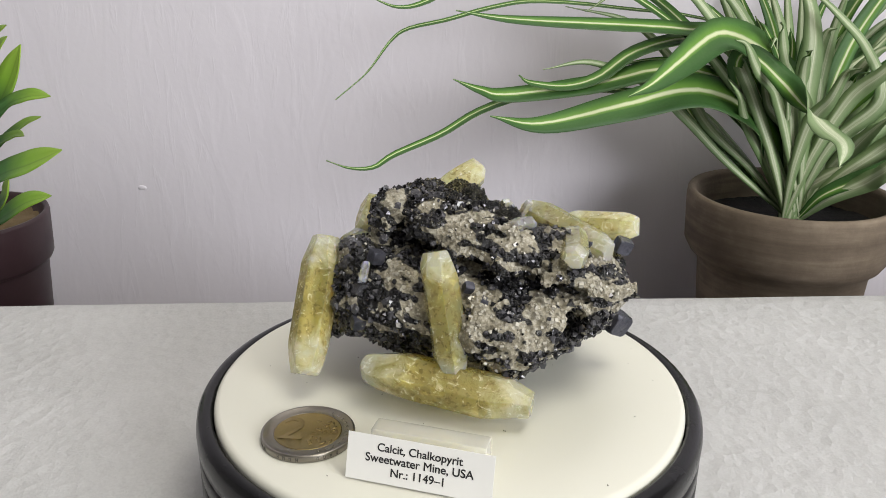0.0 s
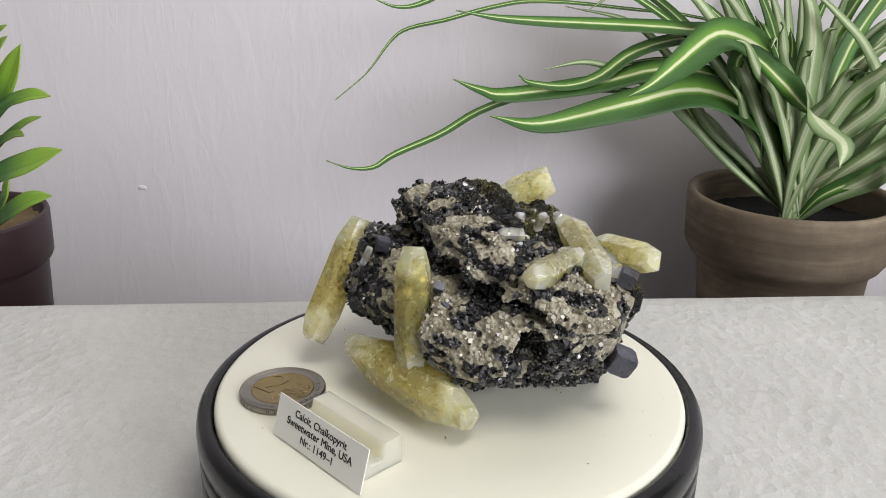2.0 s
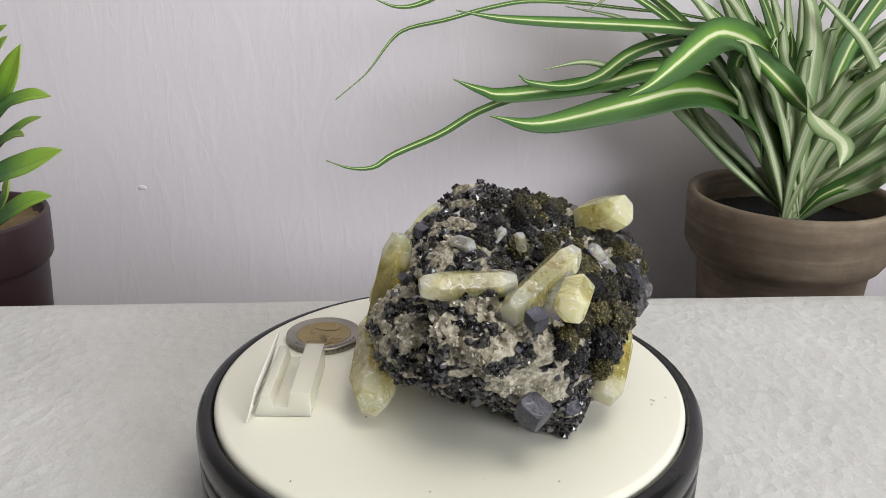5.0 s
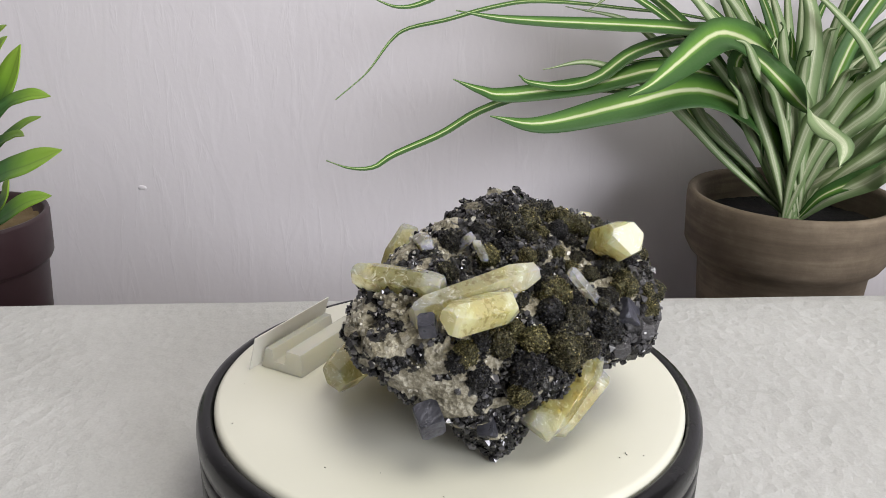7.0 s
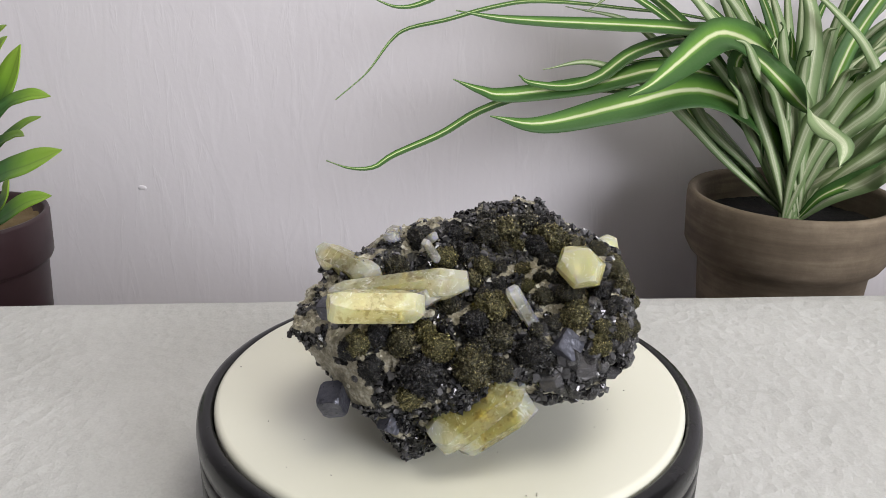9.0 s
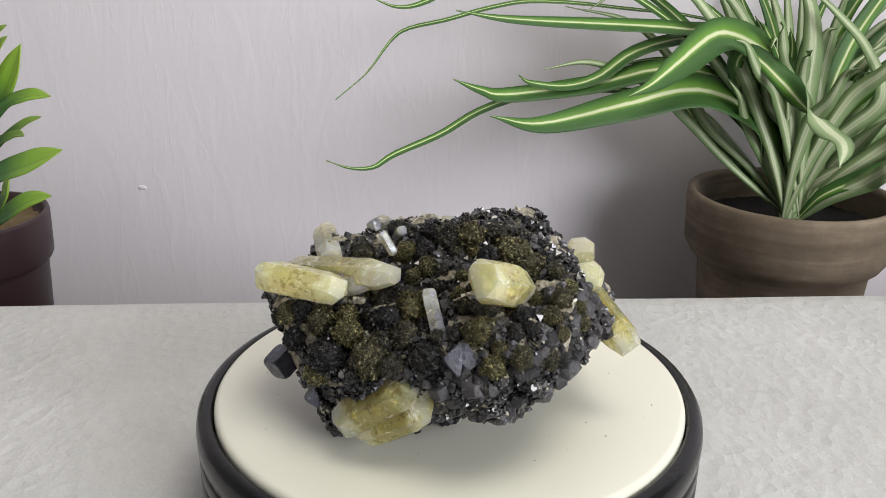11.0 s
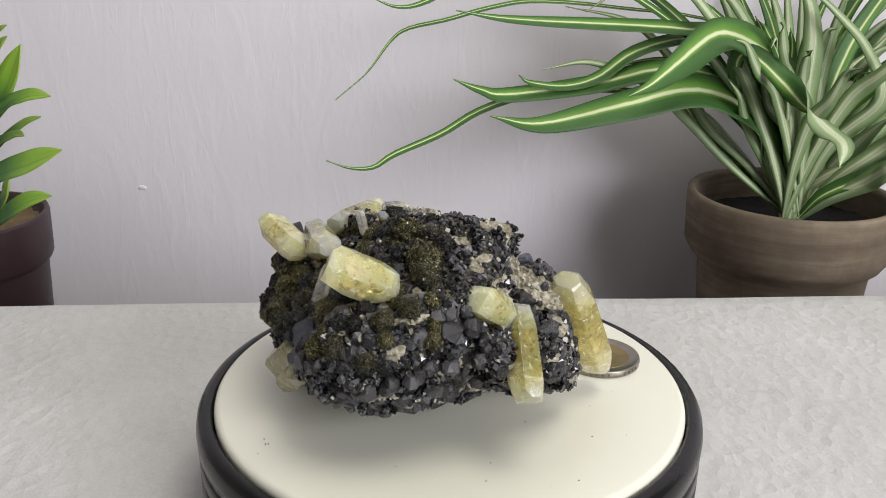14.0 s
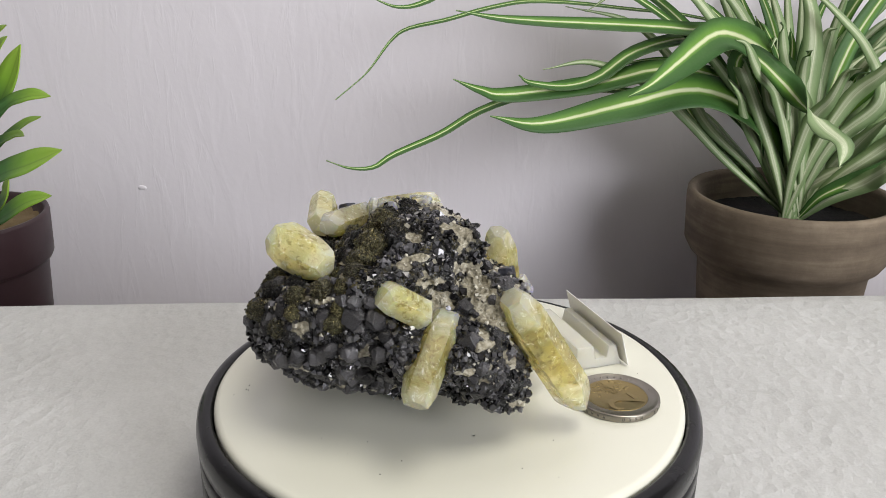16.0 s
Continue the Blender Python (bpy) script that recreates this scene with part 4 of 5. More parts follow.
def ribbon(points, width, facing, fold, shape, thick=0.00025, steps=36, wave=0.0, flip=0.0):
    """A leaf with two sides: the upper one of the first material, the lower one of the second."""
    line = curve_through(points, steps)
    bm = bmesh.new()
    uvs = bm.loops.layers.uv.new("UVMap")
    rows = []
    for i, c in enumerate(line):
        s = i / steps
        tangent = (line[min(i + 1, steps)] - line[max(i - 1, 0)]).normalized()
        out = (facing - tangent * facing.dot(tangent))
        out = out.normalized() if out.length > 1e-4 else Vector((0, 0, 1))
        across = tangent.cross(out).normalized()
        if wave:
            turn_by = Matrix.Rotation(wave * math.sin(s * 5 + points[0][0] * 90), 3, tangent)
            across, out = turn_by @ across, turn_by @ out
        if flip:
            over = Matrix.Rotation(radians(flip) * min(1, max(0, (s - 0.55) / 0.15)), 3, tangent)
            across, out = over @ across, over @ out
        w = max(width * shape(s), 0.0005)
        rows.append(([], []))
        for j in range(5):
            x = j / 2 - 1
            base = c + across * (x * w / 2) + out * (fold * w * 0.5 * (x * x - 0.5))
            rows[-1][0].append((bm.verts.new(base + out * thick), (j / 4, s)))
            rows[-1][1].append((bm.verts.new(base - out * thick), (j / 4, s)))

    def face(corners, slot):
        f = bm.faces.new([v for v, _ in corners])
        f.smooth, f.material_index = True, slot
        for loop, (_, uv) in zip(f.loops, corners):
            loop[uvs].uv = uv

    for (a, c), (b, d) in zip(rows, rows[1:]):
        for j in range(4):
            face((a[j], b[j], b[j + 1], a[j + 1])[::-1], 0)
            face((c[j], c[j + 1], d[j + 1], d[j])[::-1], 1)
        face((a[0], c[0], d[0], b[0])[::-1], 1)
        face((a[4], b[4], d[4], c[4])[::-1], 1)
    return bm


def strap(s):
    """Width along a strap-shaped leaf."""
    return (0.26 + 0.74 * min(1, s / 0.42)) * (1 - max(0, (s - 0.42) / 0.58) ** 1.25)


def blunt(s):
    """Width along a leaf that stays broad to its folded end."""
    return (0.25 + 0.75 * min(1, s / 0.82)) * (1 - max(0, (s - 0.82) / 0.18))


def leaf(plant, points, width, side, fold, flip=0.0):
    bm = ribbon(points, width, Vector((-0.1, -0.75, 0.6)) * side, 0.05 if flip else fold, blunt if flip else strap, wave=0.0 if flip else 0.3, flip=flip)
    bm.transform(plant.matrix_world.inverted())
    part("leaf", bm, (LEAF_TOP, LEAF_UNDER), plant)


bpy.context.view_layer.update()
leaf(spider, ((0.209, 0.259, 0.007), (0.195, 0.255, 0.039), (0.179, 0.249, 0.069), (0.140, 0.239, 0.087), (0.092, 0.221, 0.081), (0.047, 0.202, 0.075), (0.019, 0.189, 0.082)), 0.0274, 1, 0.25)
leaf(spider, ((0.205, 0.249, 0.010), (0.181, 0.254, 0.053), (0.148, 0.253, 0.080), (0.083, 0.245, 0.087), (0.044, 0.233, 0.086), (0.015, 0.219, 0.079), (-0.006, 0.205, 0.069), (-0.030, 0.191, 0.061), (-0.040, 0.179, 0.057), (-0.051, 0.169, 0.059), (-0.061, 0.160, 0.065)), 0.0059, 1, 0.25)
leaf(spider, ((0.205, 0.249, 0.010), (0.184, 0.257, 0.059), (0.161, 0.257, 0.089), (0.122, 0.249, 0.098), (0.078, 0.235, 0.091), (0.030, 0.222, 0.087), (0.015, 0.213, 0.091), (0.000, 0.205, 0.098)), 0.0166, 1, 0.25)
leaf(spider, ((0.205, 0.249, 0.010), (0.189, 0.261, 0.065), (0.169, 0.266, 0.101), (0.140, 0.263, 0.114), (0.105, 0.252, 0.108), (0.082, 0.239, 0.095), (0.062, 0.230, 0.091), (0.042, 0.222, 0.094), (0.035, 0.216, 0.099)), 0.0110, 1, 0.25)
leaf(spider, ((0.214, 0.269, 0.004), (0.215, 0.267, 0.050), (0.205, 0.258, 0.079), (0.178, 0.249, 0.106), (0.147, 0.234, 0.119), (0.120, 0.210, 0.107), (0.101, 0.188, 0.099), (0.084, 0.168, 0.096)), 0.0270, 1, 0.25)
leaf(spider, ((0.205, 0.249, 0.010), (0.194, 0.259, 0.066), (0.173, 0.265, 0.112), (0.128, 0.257, 0.120), (0.078, 0.247, 0.123), (0.030, 0.237, 0.126), (0.001, 0.228, 0.131)), 0.0129, 1, 0.25)
leaf(spider, ((0.209, 0.259, 0.007), (0.195, 0.272, 0.070), (0.161, 0.280, 0.119), (0.098, 0.274, 0.130), (0.048, 0.265, 0.134), (0.021, 0.254, 0.131), (-0.004, 0.242, 0.125), (-0.025, 0.231, 0.121), (-0.034, 0.219, 0.115), (-0.045, 0.204, 0.101), (-0.060, 0.191, 0.089)), 0.0035, 1, 0.25)
leaf(spider, ((0.205, 0.249, 0.010), (0.190, 0.262, 0.078), (0.146, 0.269, 0.132), (0.062, 0.265, 0.156), (0.014, 0.250, 0.150), (-0.013, 0.232, 0.136), (-0.029, 0.219, 0.133), (-0.044, 0.209, 0.139)), 0.0063, 1, 0.25)
leaf(spider, ((0.205, 0.249, 0.010), (0.181, 0.251, 0.057), (0.161, 0.250, 0.096), (0.164, 0.240, 0.110), (0.180, 0.219, 0.095), (0.192, 0.198, 0.077), (0.196, 0.180, 0.071), (0.188, 0.163, 0.064)), 0.0165, 1, 0.25, 160)
leaf(spider, ((0.205, 0.249, 0.010), (0.165, 0.253, 0.043), (0.136, 0.254, 0.071), (0.114, 0.252, 0.089), (0.079, 0.248, 0.102), (0.050, 0.238, 0.099)), 0.0086, -1, 0.25)
leaf(spider, ((0.209, 0.259, 0.007), (0.171, 0.262, 0.044), (0.139, 0.261, 0.073), (0.128, 0.261, 0.101), (0.083, 0.249, 0.099)), 0.0081, 1, 0.25)
leaf(spider, ((0.205, 0.249, 0.010), (0.180, 0.255, 0.039), (0.151, 0.261, 0.066), (0.133, 0.268, 0.097), (0.105, 0.272, 0.122), (0.065, 0.271, 0.131)), 0.0087, -1, 0.25)
leaf(spider, ((0.201, 0.240, 0.013), (0.204, 0.246, 0.058), (0.202, 0.247, 0.091), (0.201, 0.246, 0.116), (0.193, 0.244, 0.140), (0.174, 0.238, 0.155)), 0.0166, -1, 0.25)
leaf(spider, ((0.201, 0.240, 0.013), (0.219, 0.243, 0.056), (0.242, 0.240, 0.083), (0.229, 0.238, 0.111), (0.205, 0.232, 0.132), (0.182, 0.225, 0.147)), 0.0114, -1, 0.25)
leaf(spider, ((0.199, 0.240, 0.013), (0.183, 0.245, 0.060), (0.157, 0.252, 0.112), (0.121, 0.253, 0.148), (0.095, 0.237, 0.137)), 0.0103, -1, 0.30)
leaf(spider, ((0.211, 0.252, 0.010), (0.197, 0.257, 0.059), (0.174, 0.263, 0.116), (0.139, 0.264, 0.154), (0.118, 0.246, 0.142)), 0.0088, -1, 0.30)
leaf(spider, ((0.207, 0.260, 0.007), (0.202, 0.281, 0.053), (0.190, 0.305, 0.109), (0.174, 0.324, 0.150)), 0.0130, 1, 0.30)
leaf(spider, ((0.212, 0.257, 0.008), (0.205, 0.270, 0.058), (0.193, 0.286, 0.116), (0.174, 0.295, 0.157)), 0.0106, 1, 0.30)
leaf(spider, ((0.210, 0.251, 0.010), (0.206, 0.267, 0.057), (0.199, 0.286, 0.114), (0.186, 0.299, 0.154)), 0.0106, -1, 0.30)
leaf(spider, ((0.207, 0.252, 0.009), (0.208, 0.274, 0.057), (0.208, 0.300, 0.115), (0.207, 0.321, 0.157)), 0.0095, -1, 0.30)
leaf(spider, ((0.211, 0.251, 0.010), (0.213, 0.273, 0.056), (0.216, 0.298, 0.113), (0.217, 0.318, 0.154)), 0.0112, -1, 0.30)
leaf(spider, ((0.211, 0.259, 0.007), (0.207, 0.261, 0.060), (0.205, 0.264, 0.118), (0.205, 0.261, 0.158)), 0.0081, 1, 0.30)
leaf(spider, ((0.202, 0.250, 0.010), (0.204, 0.261, 0.057), (0.210, 0.275, 0.112), (0.227, 0.284, 0.151)), 0.0112, 1, 0.30)
leaf(spider, ((0.213, 0.255, 0.009), (0.211, 0.254, 0.060), (0.215, 0.255, 0.117), (0.221, 0.250, 0.155)), 0.0088, -1, 0.30)
leaf(spider, ((0.210, 0.261, 0.007), (0.215, 0.272, 0.055), (0.229, 0.286, 0.111), (0.255, 0.293, 0.151), (0.270, 0.282, 0.139)), 0.0097, 1, 0.30)
leaf(spider, ((0.200, 0.244, 0.012), (0.209, 0.259, 0.054), (0.230, 0.277, 0.105), (0.269, 0.290, 0.142), (0.292, 0.285, 0.129)), 0.0111, -1, 0.30)
leaf(spider, ((0.208, 0.261, 0.007), (0.219, 0.273, 0.047), (0.244, 0.287, 0.094), (0.288, 0.297, 0.129), (0.315, 0.289, 0.116)), 0.0134, 1, 0.30)
leaf(spider, ((0.214, 0.263, 0.006), (0.222, 0.262, 0.044), (0.243, 0.263, 0.086), (0.278, 0.260, 0.115), (0.298, 0.241, 0.105)), 0.0129, 1, 0.30)
leaf(spider, ((0.203, 0.246, 0.012), (0.220, 0.260, 0.038), (0.251, 0.273, 0.061), (0.302, 0.290, 0.096), (0.338, 0.290, 0.082)), 0.0102, -1, 0.30)
leaf(spider, ((0.204, 0.247, 0.011), (0.222, 0.262, 0.032), (0.257, 0.277, 0.050), (0.312, 0.295, 0.078), (0.352, 0.298, 0.063)), 0.0107, -1, 0.30)
leaf(spider, ((0.200, 0.246, 0.012), (0.212, 0.245, 0.031), (0.239, 0.243, 0.048), (0.289, 0.245, 0.071), (0.317, 0.233, 0.061)), 0.0099, -1, 0.30)
leaf(spider, ((0.206, 0.240, 0.014), (0.215, 0.232, 0.031), (0.237, 0.223, 0.046), (0.271, 0.217, 0.066), (0.292, 0.200, 0.058)), 0.0093, 1, 0.30)
leaf(spider, ((0.205, 0.245, 0.012), (0.215, 0.258, 0.059), (0.236, 0.274, 0.115), (0.270, 0.285, 0.155), (0.293, 0.276, 0.143)), 0.0115, 1, 0.30)
leaf(spider, ((0.208, 0.264, 0.006), (0.188, 0.269, 0.052), (0.154, 0.276, 0.105), (0.108, 0.277, 0.141), (0.075, 0.261, 0.129)), 0.0085, -1, 0.30)
leaf(spider, ((0.201, 0.244, 0.012), (0.181, 0.255, 0.058), (0.145, 0.269, 0.112), (0.090, 0.276, 0.150), (0.053, 0.265, 0.138)), 0.0096, 1, 0.30)
leaf(spider, ((0.207, 0.244, 0.012), (0.181, 0.251, 0.060), (0.136, 0.261, 0.115), (0.066, 0.263, 0.153), (0.022, 0.248, 0.142)), 0.0063, 1, 0.30)
leaf(spider, ((0.205, 0.254, 0.009), (0.188, 0.264, 0.032), (0.168, 0.273, 0.054), (0.158, 0.278, 0.065), (0.146, 0.283, 0.074)), 0.0086, -1, 0.30)
leaf(spider, ((0.204, 0.254, 0.009), (0.187, 0.250, 0.042), (0.169, 0.244, 0.070), (0.160, 0.234, 0.086), (0.148, 0.221, 0.097)), 0.0093, -1, 0.30)
leaf(spider, ((0.213, 0.254, 0.009), (0.202, 0.263, 0.046), (0.190, 0.269, 0.079), (0.177, 0.270, 0.097), (0.170, 0.269, 0.107)), 0.0110, 1, 0.30)
leaf(spider, ((0.213, 0.254, 0.009), (0.206, 0.258, 0.043), (0.198, 0.260, 0.073), (0.187, 0.257, 0.089), (0.181, 0.252, 0.100)), 0.0108, -1, 0.30)
leaf(spider, ((0.212, 0.254, 0.009), (0.217, 0.262, 0.037), (0.222, 0.268, 0.064), (0.220, 0.269, 0.078), (0.223, 0.270, 0.088)), 0.0110, -1, 0.30)
leaf(spider, ((0.211, 0.254, 0.009), (0.222, 0.263, 0.037), (0.235, 0.272, 0.063), (0.240, 0.275, 0.077), (0.248, 0.277, 0.087)), 0.0118, -1, 0.30)
leaf(spider, ((0.208, 0.254, 0.009), (0.219, 0.248, 0.034), (0.232, 0.241, 0.056), (0.237, 0.231, 0.069), (0.241, 0.220, 0.080)), 0.0112, -1, 0.30)
leaf(spider, ((0.205, 0.254, 0.009), (0.227, 0.261, 0.023), (0.252, 0.267, 0.036), (0.272, 0.271, 0.043), (0.288, 0.276, 0.053)), 0.0126, -1, 0.30)
leaf(spider, ((0.212, 0.254, 0.009), (0.207, 0.273, 0.052), (0.200, 0.290, 0.093), (0.192, 0.300, 0.114), (0.188, 0.306, 0.124)), 0.0100, 1, 0.30)
leaf(spider, ((0.206, 0.254, 0.009), (0.204, 0.266, 0.051), (0.203, 0.277, 0.089), (0.203, 0.281, 0.109), (0.201, 0.281, 0.119)), 0.0104, 1, 0.30)
leaf(spider, ((0.211, 0.254, 0.009), (0.218, 0.266, 0.050), (0.225, 0.276, 0.087), (0.226, 0.279, 0.106), (0.231, 0.279, 0.116)), 0.0110, 1, 0.30)
leaf(spider, ((0.212, 0.254, 0.009), (0.223, 0.262, 0.046), (0.236, 0.269, 0.080), (0.240, 0.269, 0.098), (0.247, 0.267, 0.108)), 0.0103, -1, 0.30)
leaf(spider, ((0.204, 0.240, 0.013), (0.190, 0.246, 0.048), (0.173, 0.251, 0.078), (0.158, 0.250, 0.093), (0.142, 0.250, 0.109), (0.126, 0.245, 0.112)), 0.0093, -1, 0.30)
leaf(spider, ((0.199, 0.240, 0.013), (0.189, 0.247, 0.041), (0.177, 0.253, 0.067), (0.171, 0.255, 0.080), (0.159, 0.257, 0.095), (0.148, 0.255, 0.099)), 0.0101, -1, 0.30)
leaf(spider, ((0.207, 0.240, 0.013), (0.196, 0.240, 0.051), (0.183, 0.238, 0.084), (0.168, 0.229, 0.099), (0.156, 0.221, 0.115), (0.145, 0.208, 0.119)), 0.0101, -1, 0.30)
leaf(spider, ((0.208, 0.240, 0.013), (0.203, 0.247, 0.040), (0.197, 0.253, 0.064), (0.186, 0.255, 0.076), (0.181, 0.258, 0.092), (0.175, 0.257, 0.096)), 0.0095, -1, 0.30)
leaf(spider, ((0.204, 0.240, 0.013), (0.197, 0.241, 0.055), (0.190, 0.240, 0.091), (0.181, 0.231, 0.108), (0.174, 0.223, 0.124), (0.168, 0.210, 0.128)), 0.0107, -1, 0.30)
leaf(spider, ((0.207, 0.240, 0.013), (0.203, 0.239, 0.048), (0.200, 0.237, 0.078), (0.192, 0.229, 0.094), (0.189, 0.222, 0.110), (0.186, 0.210, 0.114)), 0.0102, -1, 0.30)
leaf(spider, ((0.208, 0.240, 0.013), (0.209, 0.248, 0.052), (0.212, 0.254, 0.087), (0.208, 0.254, 0.103), (0.211, 0.253, 0.119), (0.214, 0.248, 0.122)), 0.0111, -1, 0.30)
leaf(spider, ((0.197, 0.240, 0.013), (0.198, 0.238, 0.044), (0.202, 0.235, 0.071), (0.208, 0.228, 0.085), (0.211, 0.221, 0.101), (0.213, 0.210, 0.105)), 0.0096, -1, 0.30)
leaf(spider, ((0.203, 0.240, 0.013), (0.211, 0.245, 0.048), (0.222, 0.249, 0.079), (0.227, 0.247, 0.094), (0.238, 0.245, 0.110), (0.248, 0.239, 0.114)), 0.0111, -1, 0.30)
leaf(spider, ((0.205, 0.240, 0.013), (0.217, 0.247, 0.040), (0.234, 0.253, 0.065), (0.244, 0.255, 0.077), (0.260, 0.257, 0.093), (0.277, 0.256, 0.097)), 0.0107, -1, 0.30)
leaf(spider, ((0.198, 0.240, 0.013), (0.208, 0.239, 0.051), (0.222, 0.236, 0.084), (0.233, 0.227, 0.100), (0.244, 0.219, 0.116), (0.255, 0.205, 0.121)), 0.0101, -1, 0.30)
leaf(spider, ((0.207, 0.240, 0.013), (0.218, 0.231, 0.028), (0.233, 0.221, 0.041), (0.237, 0.210, 0.051), (0.249, 0.202, 0.069), (0.261, 0.189, 0.075)), 0.0119, -1, 0.30)
leaf(spider, ((0.206, 0.240, 0.013), (0.220, 0.235, 0.036), (0.240, 0.229, 0.056), (0.248, 0.220, 0.068), (0.265, 0.213, 0.085), (0.280, 0.202, 0.090)), 0.0119, -1, 0.30)
leaf(spider, ((0.206, 0.240, 0.013), (0.225, 0.246, 0.042), (0.252, 0.251, 0.068), (0.267, 0.251, 0.081), (0.293, 0.252, 0.097), (0.318, 0.249, 0.101)), 0.0118, -1, 0.30)
leaf(spider, ((0.204, 0.254, 0.009), (0.214, 0.258, 0.046), (0.234, 0.261, 0.082), (0.257, 0.258, 0.101), (0.270, 0.248, 0.103)), 0.0083, -1, 0.30)
leaf(spider, ((0.201, 0.254, 0.009), (0.210, 0.264, 0.048), (0.228, 0.274, 0.087), (0.251, 0.277, 0.107), (0.263, 0.278, 0.122)), 0.0072, -1, 0.30)
leaf(spider, ((0.206, 0.254, 0.009), (0.217, 0.261, 0.043), (0.239, 0.267, 0.076), (0.262, 0.267, 0.094), (0.277, 0.261, 0.093)), 0.0059, 1, 0.30)
leaf(spider, ((0.209, 0.254, 0.009), (0.221, 0.263, 0.032), (0.245, 0.271, 0.056), (0.266, 0.275, 0.068), (0.284, 0.278, 0.076)), 0.0058, 1, 0.30)
leaf(spider, ((0.202, 0.254, 0.009), (0.195, 0.267, 0.054), (0.183, 0.279, 0.099), (0.177, 0.283, 0.121), (0.168, 0.284, 0.135)), 0.0087, -1, 0.30)
leaf(spider, ((0.212, 0.254, 0.009), (0.215, 0.270, 0.048), (0.221, 0.286, 0.088), (0.222, 0.295, 0.108), (0.227, 0.302, 0.123)), 0.0086, 1, 0.30)
leaf(spider, ((0.212, 0.254, 0.009), (0.209, 0.268, 0.043), (0.202, 0.282, 0.079), (0.192, 0.290, 0.096), (0.188, 0.296, 0.108)), 0.0070, 1, 0.30)
leaf(spider, ((0.209, 0.254, 0.009), (0.199, 0.268, 0.053), (0.183, 0.282, 0.098), (0.167, 0.288, 0.120), (0.155, 0.284, 0.116)), 0.0067, 1, 0.30)
leaf(spider, ((0.211, 0.254, 0.009), (0.201, 0.255, 0.055), (0.189, 0.256, 0.099), (0.175, 0.248, 0.120), (0.166, 0.234, 0.126)), 0.0068, 1, 0.30)
leaf(spider, ((0.215, 0.254, 0.009), (0.226, 0.268, 0.052), (0.249, 0.281, 0.096), (0.264, 0.286, 0.118), (0.280, 0.284, 0.120)), 0.0081, -1, 0.30)
leaf(spider, ((0.214, 0.254, 0.009), (0.211, 0.267, 0.041), (0.205, 0.281, 0.074), (0.194, 0.288, 0.091), (0.190, 0.292, 0.100)), 0.0072, -1, 0.30)
leaf(spider, ((0.212, 0.254, 0.009), (0.216, 0.266, 0.049), (0.225, 0.277, 0.089), (0.231, 0.282, 0.109), (0.237, 0.281, 0.117)), 0.0060, 1, 0.30)
leaf(spider, ((0.204, 0.254, 0.009), (0.189, 0.265, 0.064), (0.167, 0.275, 0.118), (0.151, 0.275, 0.145), (0.135, 0.264, 0.141)), 0.0080, -1, 0.30)
leaf(spider, ((0.207, 0.254, 0.009), (0.199, 0.257, 0.052), (0.190, 0.258, 0.094), (0.183, 0.252, 0.115), (0.175, 0.238, 0.112)), 0.0056, -1, 0.30)
leaf(spider, ((0.201, 0.254, 0.009), (0.198, 0.273, 0.058), (0.193, 0.291, 0.108), (0.194, 0.301, 0.133), (0.191, 0.299, 0.128)), 0.0056, -1, 0.30)
leaf(spider, ((0.209, 0.254, 0.009), (0.219, 0.256, 0.028), (0.239, 0.259, 0.048), (0.256, 0.258, 0.058), (0.269, 0.255, 0.064)), 0.0060, -1, 0.30)
leaf(spider, ((0.210, 0.254, 0.009), (0.220, 0.260, 0.027), (0.239, 0.265, 0.045), (0.254, 0.267, 0.054), (0.268, 0.266, 0.056)), 0.0059, -1, 0.30)
leaf(spider, ((0.207, 0.254, 0.009), (0.220, 0.273, 0.054), (0.244, 0.291, 0.099), (0.268, 0.302, 0.122), (0.287, 0.305, 0.125)), 0.0088, -1, 0.30)
leaf(spider, ((0.210, 0.254, 0.009), (0.207, 0.275, 0.060), (0.201, 0.295, 0.112), (0.193, 0.307, 0.138), (0.190, 0.306, 0.131)), 0.0067, -1, 0.30)
leaf(spider, ((0.207, 0.254, 0.009), (0.201, 0.251, 0.036), (0.195, 0.247, 0.062), (0.190, 0.238, 0.076), (0.184, 0.231, 0.092)), 0.0062, -1, 0.30)
leaf(spider, ((0.214, 0.254, 0.009), (0.217, 0.253, 0.044), (0.226, 0.252, 0.078), (0.227, 0.244, 0.096), (0.231, 0.232, 0.100)), 0.0064, 1, 0.30)
leaf(spider, ((0.209, 0.254, 0.009), (0.220, 0.247, 0.029), (0.243, 0.239, 0.050), (0.262, 0.228, 0.061), (0.275, 0.217, 0.073)), 0.0082, 1, 0.30)

# ---- small green plant ----
green = thing("green_plant", pose(-0.297, 0.235, -0.112), "artificial green leafy plant in a dark burgundy pot", "potted plant")
part("pot", lathe([(0, 0.0000), (0.0405, 0.0000), (0.0425, 0.0020), (0.0478, 0.0900), (0.0480, 0.0915), (0.0503, 0.0925), (0.0515, 0.0950), (0.0525, 0.1205), (0.0520, 0.1225), (0.0500, 0.1225), (0.0490, 0.1200), (0.047, 0.1080), (0, 0.1060)], 96),
     BURGUNDY, green, "dark burgundy plastic pot with a collar", True)
part("moss", soil_disc(0.0485, 0.1135, 7, 0.004), MOSS, green, "dry brown moss", True)


def lance(s):
    return (0.25 + 0.75 * math.sin(min(1, s / 0.6) * math.pi / 2)) * (1 - max(0, (s - 0.6) / 0.4) ** 2.2)


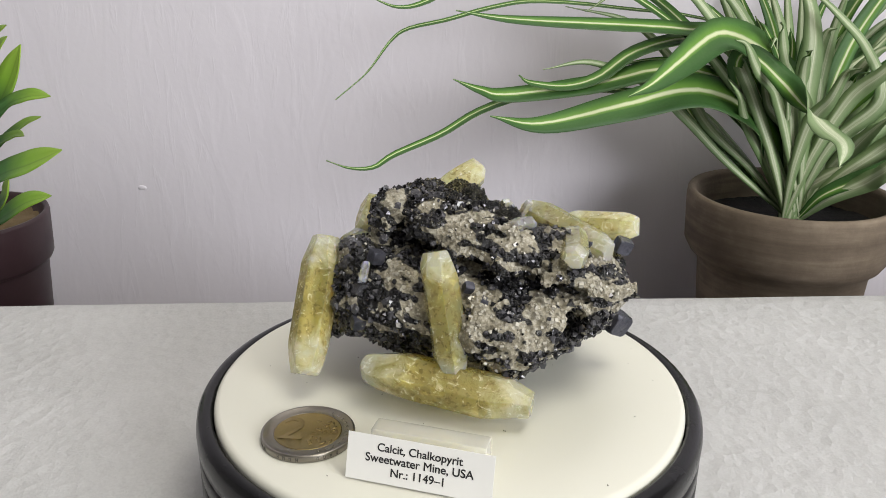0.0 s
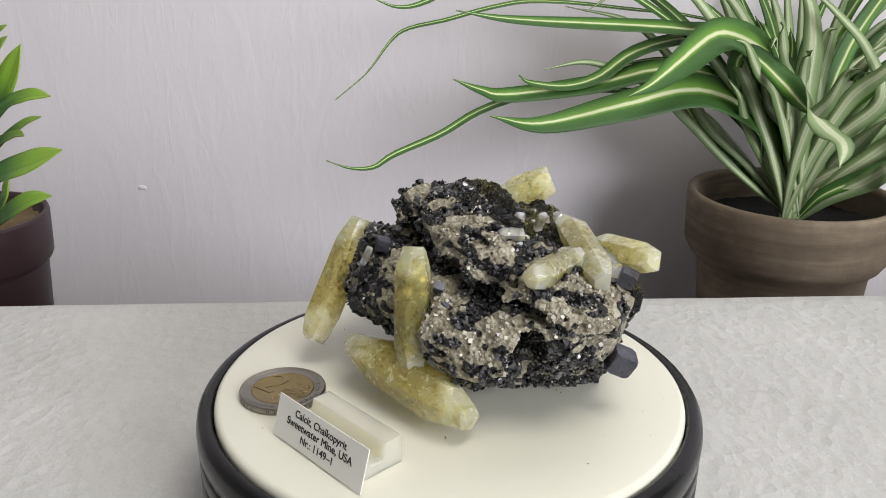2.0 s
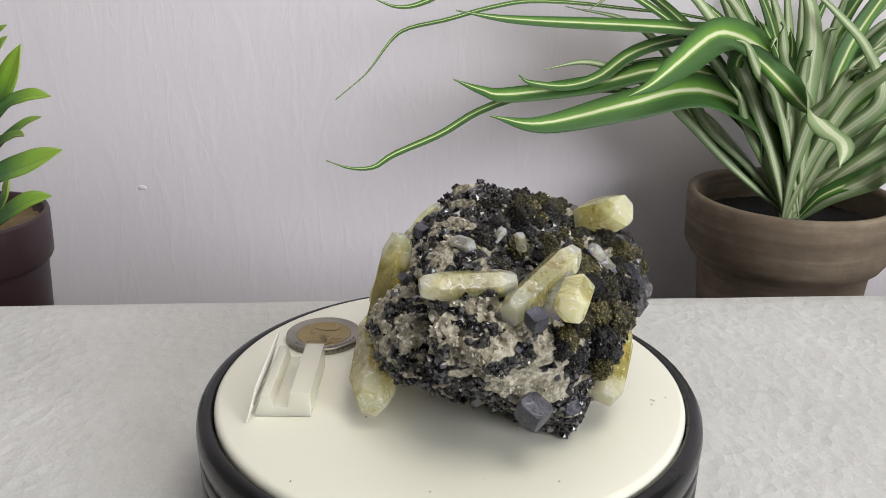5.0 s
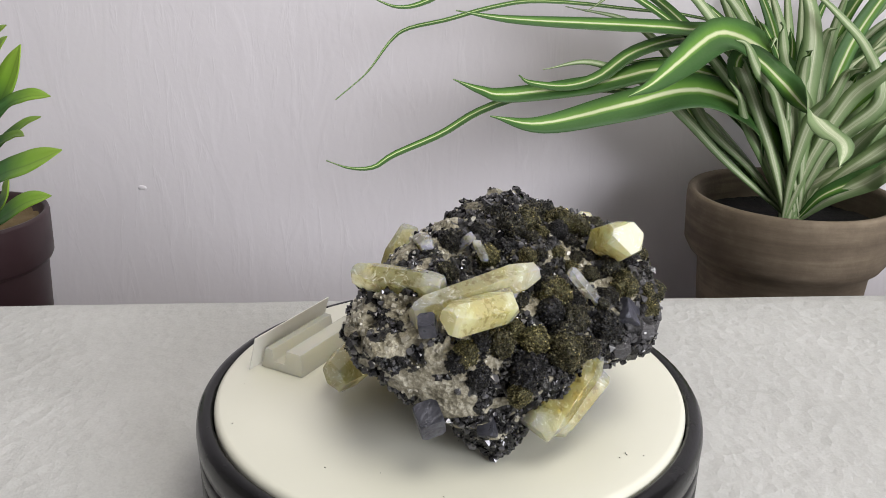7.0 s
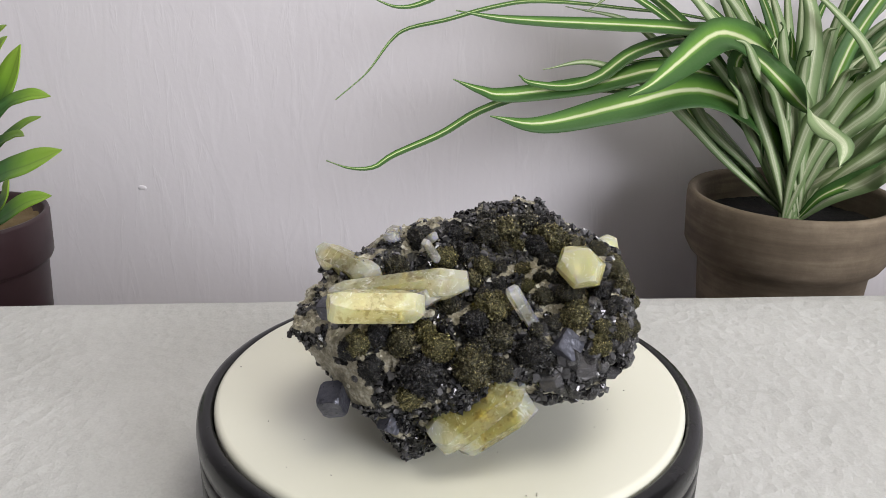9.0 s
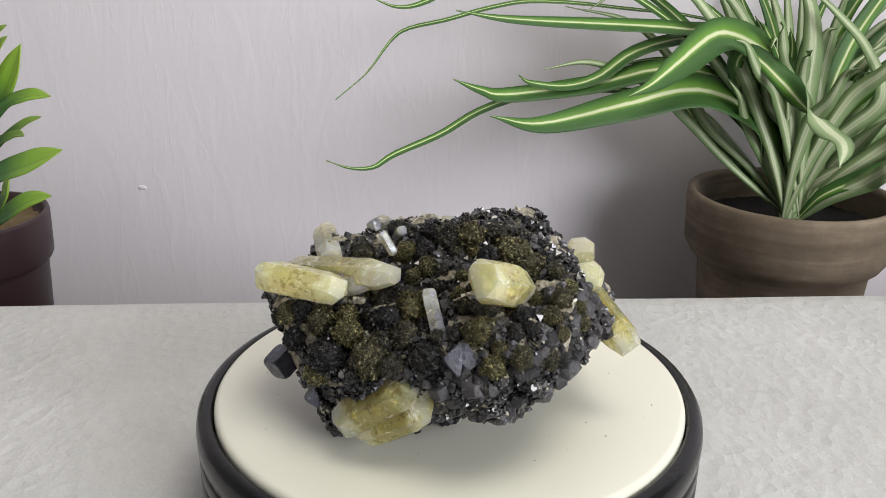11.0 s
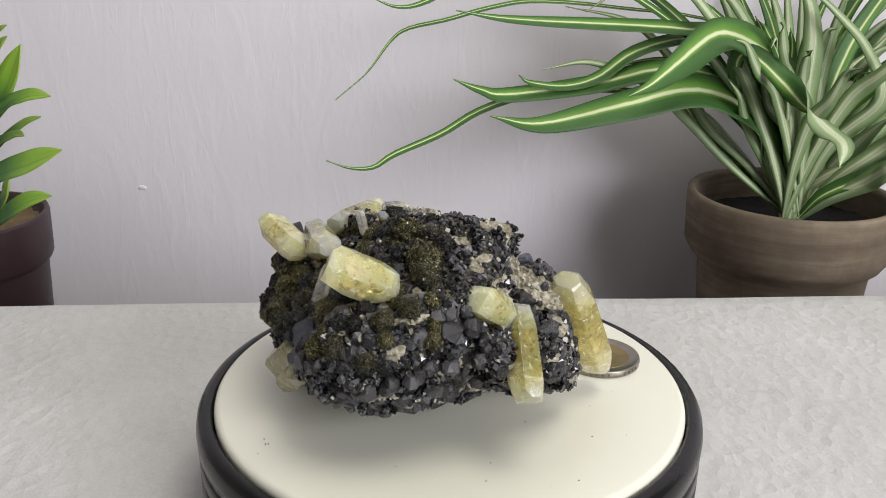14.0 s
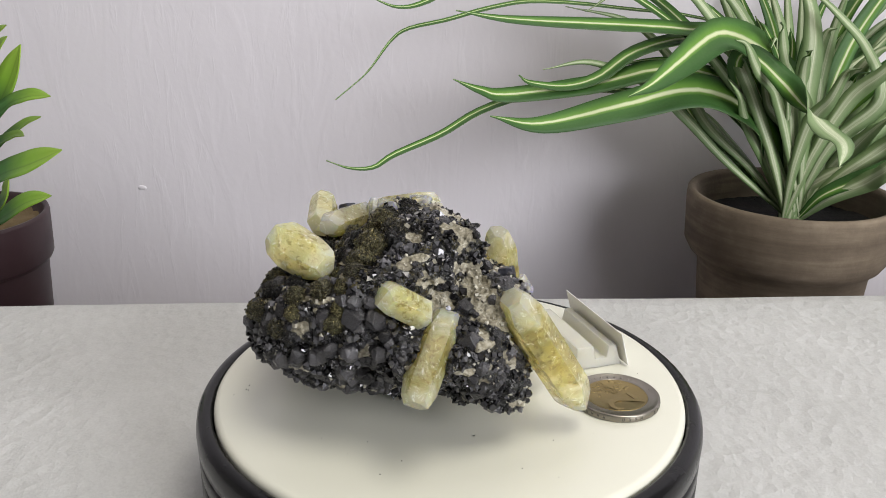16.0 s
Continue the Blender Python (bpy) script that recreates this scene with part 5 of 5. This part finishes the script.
def blade(points, width):
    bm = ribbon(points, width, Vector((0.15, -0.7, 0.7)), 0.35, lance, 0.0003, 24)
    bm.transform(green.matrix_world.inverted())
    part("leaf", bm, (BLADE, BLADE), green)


blade(((-0.277, 0.224, 0.041), (-0.256, 0.225, 0.074), (-0.243, 0.222, 0.093), (-0.231, 0.218, 0.112)), 0.0148)
blade(((-0.271, 0.215, 0.047), (-0.247, 0.216, 0.077), (-0.228, 0.209, 0.086), (-0.210, 0.199, 0.088)), 0.0095)
blade(((-0.295, 0.249, 0.024), (-0.269, 0.249, 0.051), (-0.250, 0.243, 0.064), (-0.235, 0.235, 0.070)), 0.0062)
blade(((-0.265, 0.198, 0.029), (-0.243, 0.194, 0.046), (-0.221, 0.187, 0.055), (-0.199, 0.180, 0.064)), 0.0148)
blade(((-0.256, 0.183, 0.015), (-0.235, 0.177, 0.028), (-0.217, 0.170, 0.039), (-0.199, 0.162, 0.045)), 0.0109)
blade(((-0.289, 0.239, 0.024), (-0.267, 0.238, 0.051), (-0.250, 0.231, 0.060), (-0.239, 0.221, 0.062)), 0.0067)
blade(((-0.283, 0.239, 0.054), (-0.265, 0.242, 0.090), (-0.255, 0.237, 0.106), (-0.244, 0.230, 0.115)), 0.0099)
blade(((-0.250, 0.175, 0.024), (-0.231, 0.169, 0.036), (-0.222, 0.162, 0.045), (-0.215, 0.155, 0.055)), 0.0100)
blade(((-0.295, 0.265, 0.066), (-0.280, 0.268, 0.103), (-0.267, 0.261, 0.113), (-0.255, 0.252, 0.119)), 0.0082)
blade(((-0.277, 0.221, 0.032), (-0.260, 0.221, 0.062), (-0.260, 0.220, 0.087), (-0.248, 0.217, 0.109)), 0.0129)
blade(((-0.286, 0.231, 0.033), (-0.277, 0.233, 0.066), (-0.281, 0.234, 0.097), (-0.272, 0.232, 0.122)), 0.0132)
blade(((-0.280, 0.221, 0.032), (-0.290, 0.221, 0.062), (-0.300, 0.215, 0.075)), 0.0129)
blade(((-0.274, 0.209, 0.029), (-0.290, 0.204, 0.046), (-0.302, 0.196, 0.052)), 0.0126)


# ---- what moves ----
def motions():
    times = [i * 0.5 for i in range(33)]
    for ob, at in ((specimen, SPECIMEN_AT), (coin, COIN_AT), (stand, CARD_AT), (card, CARD_AT)):
        walk(ob, [(t, turned(t) @ at) for t in times])
    walk(plate, [(t, Matrix.Translation((0, 0, PLATE_Z)) @ turned(t)) for t in times])


motions()
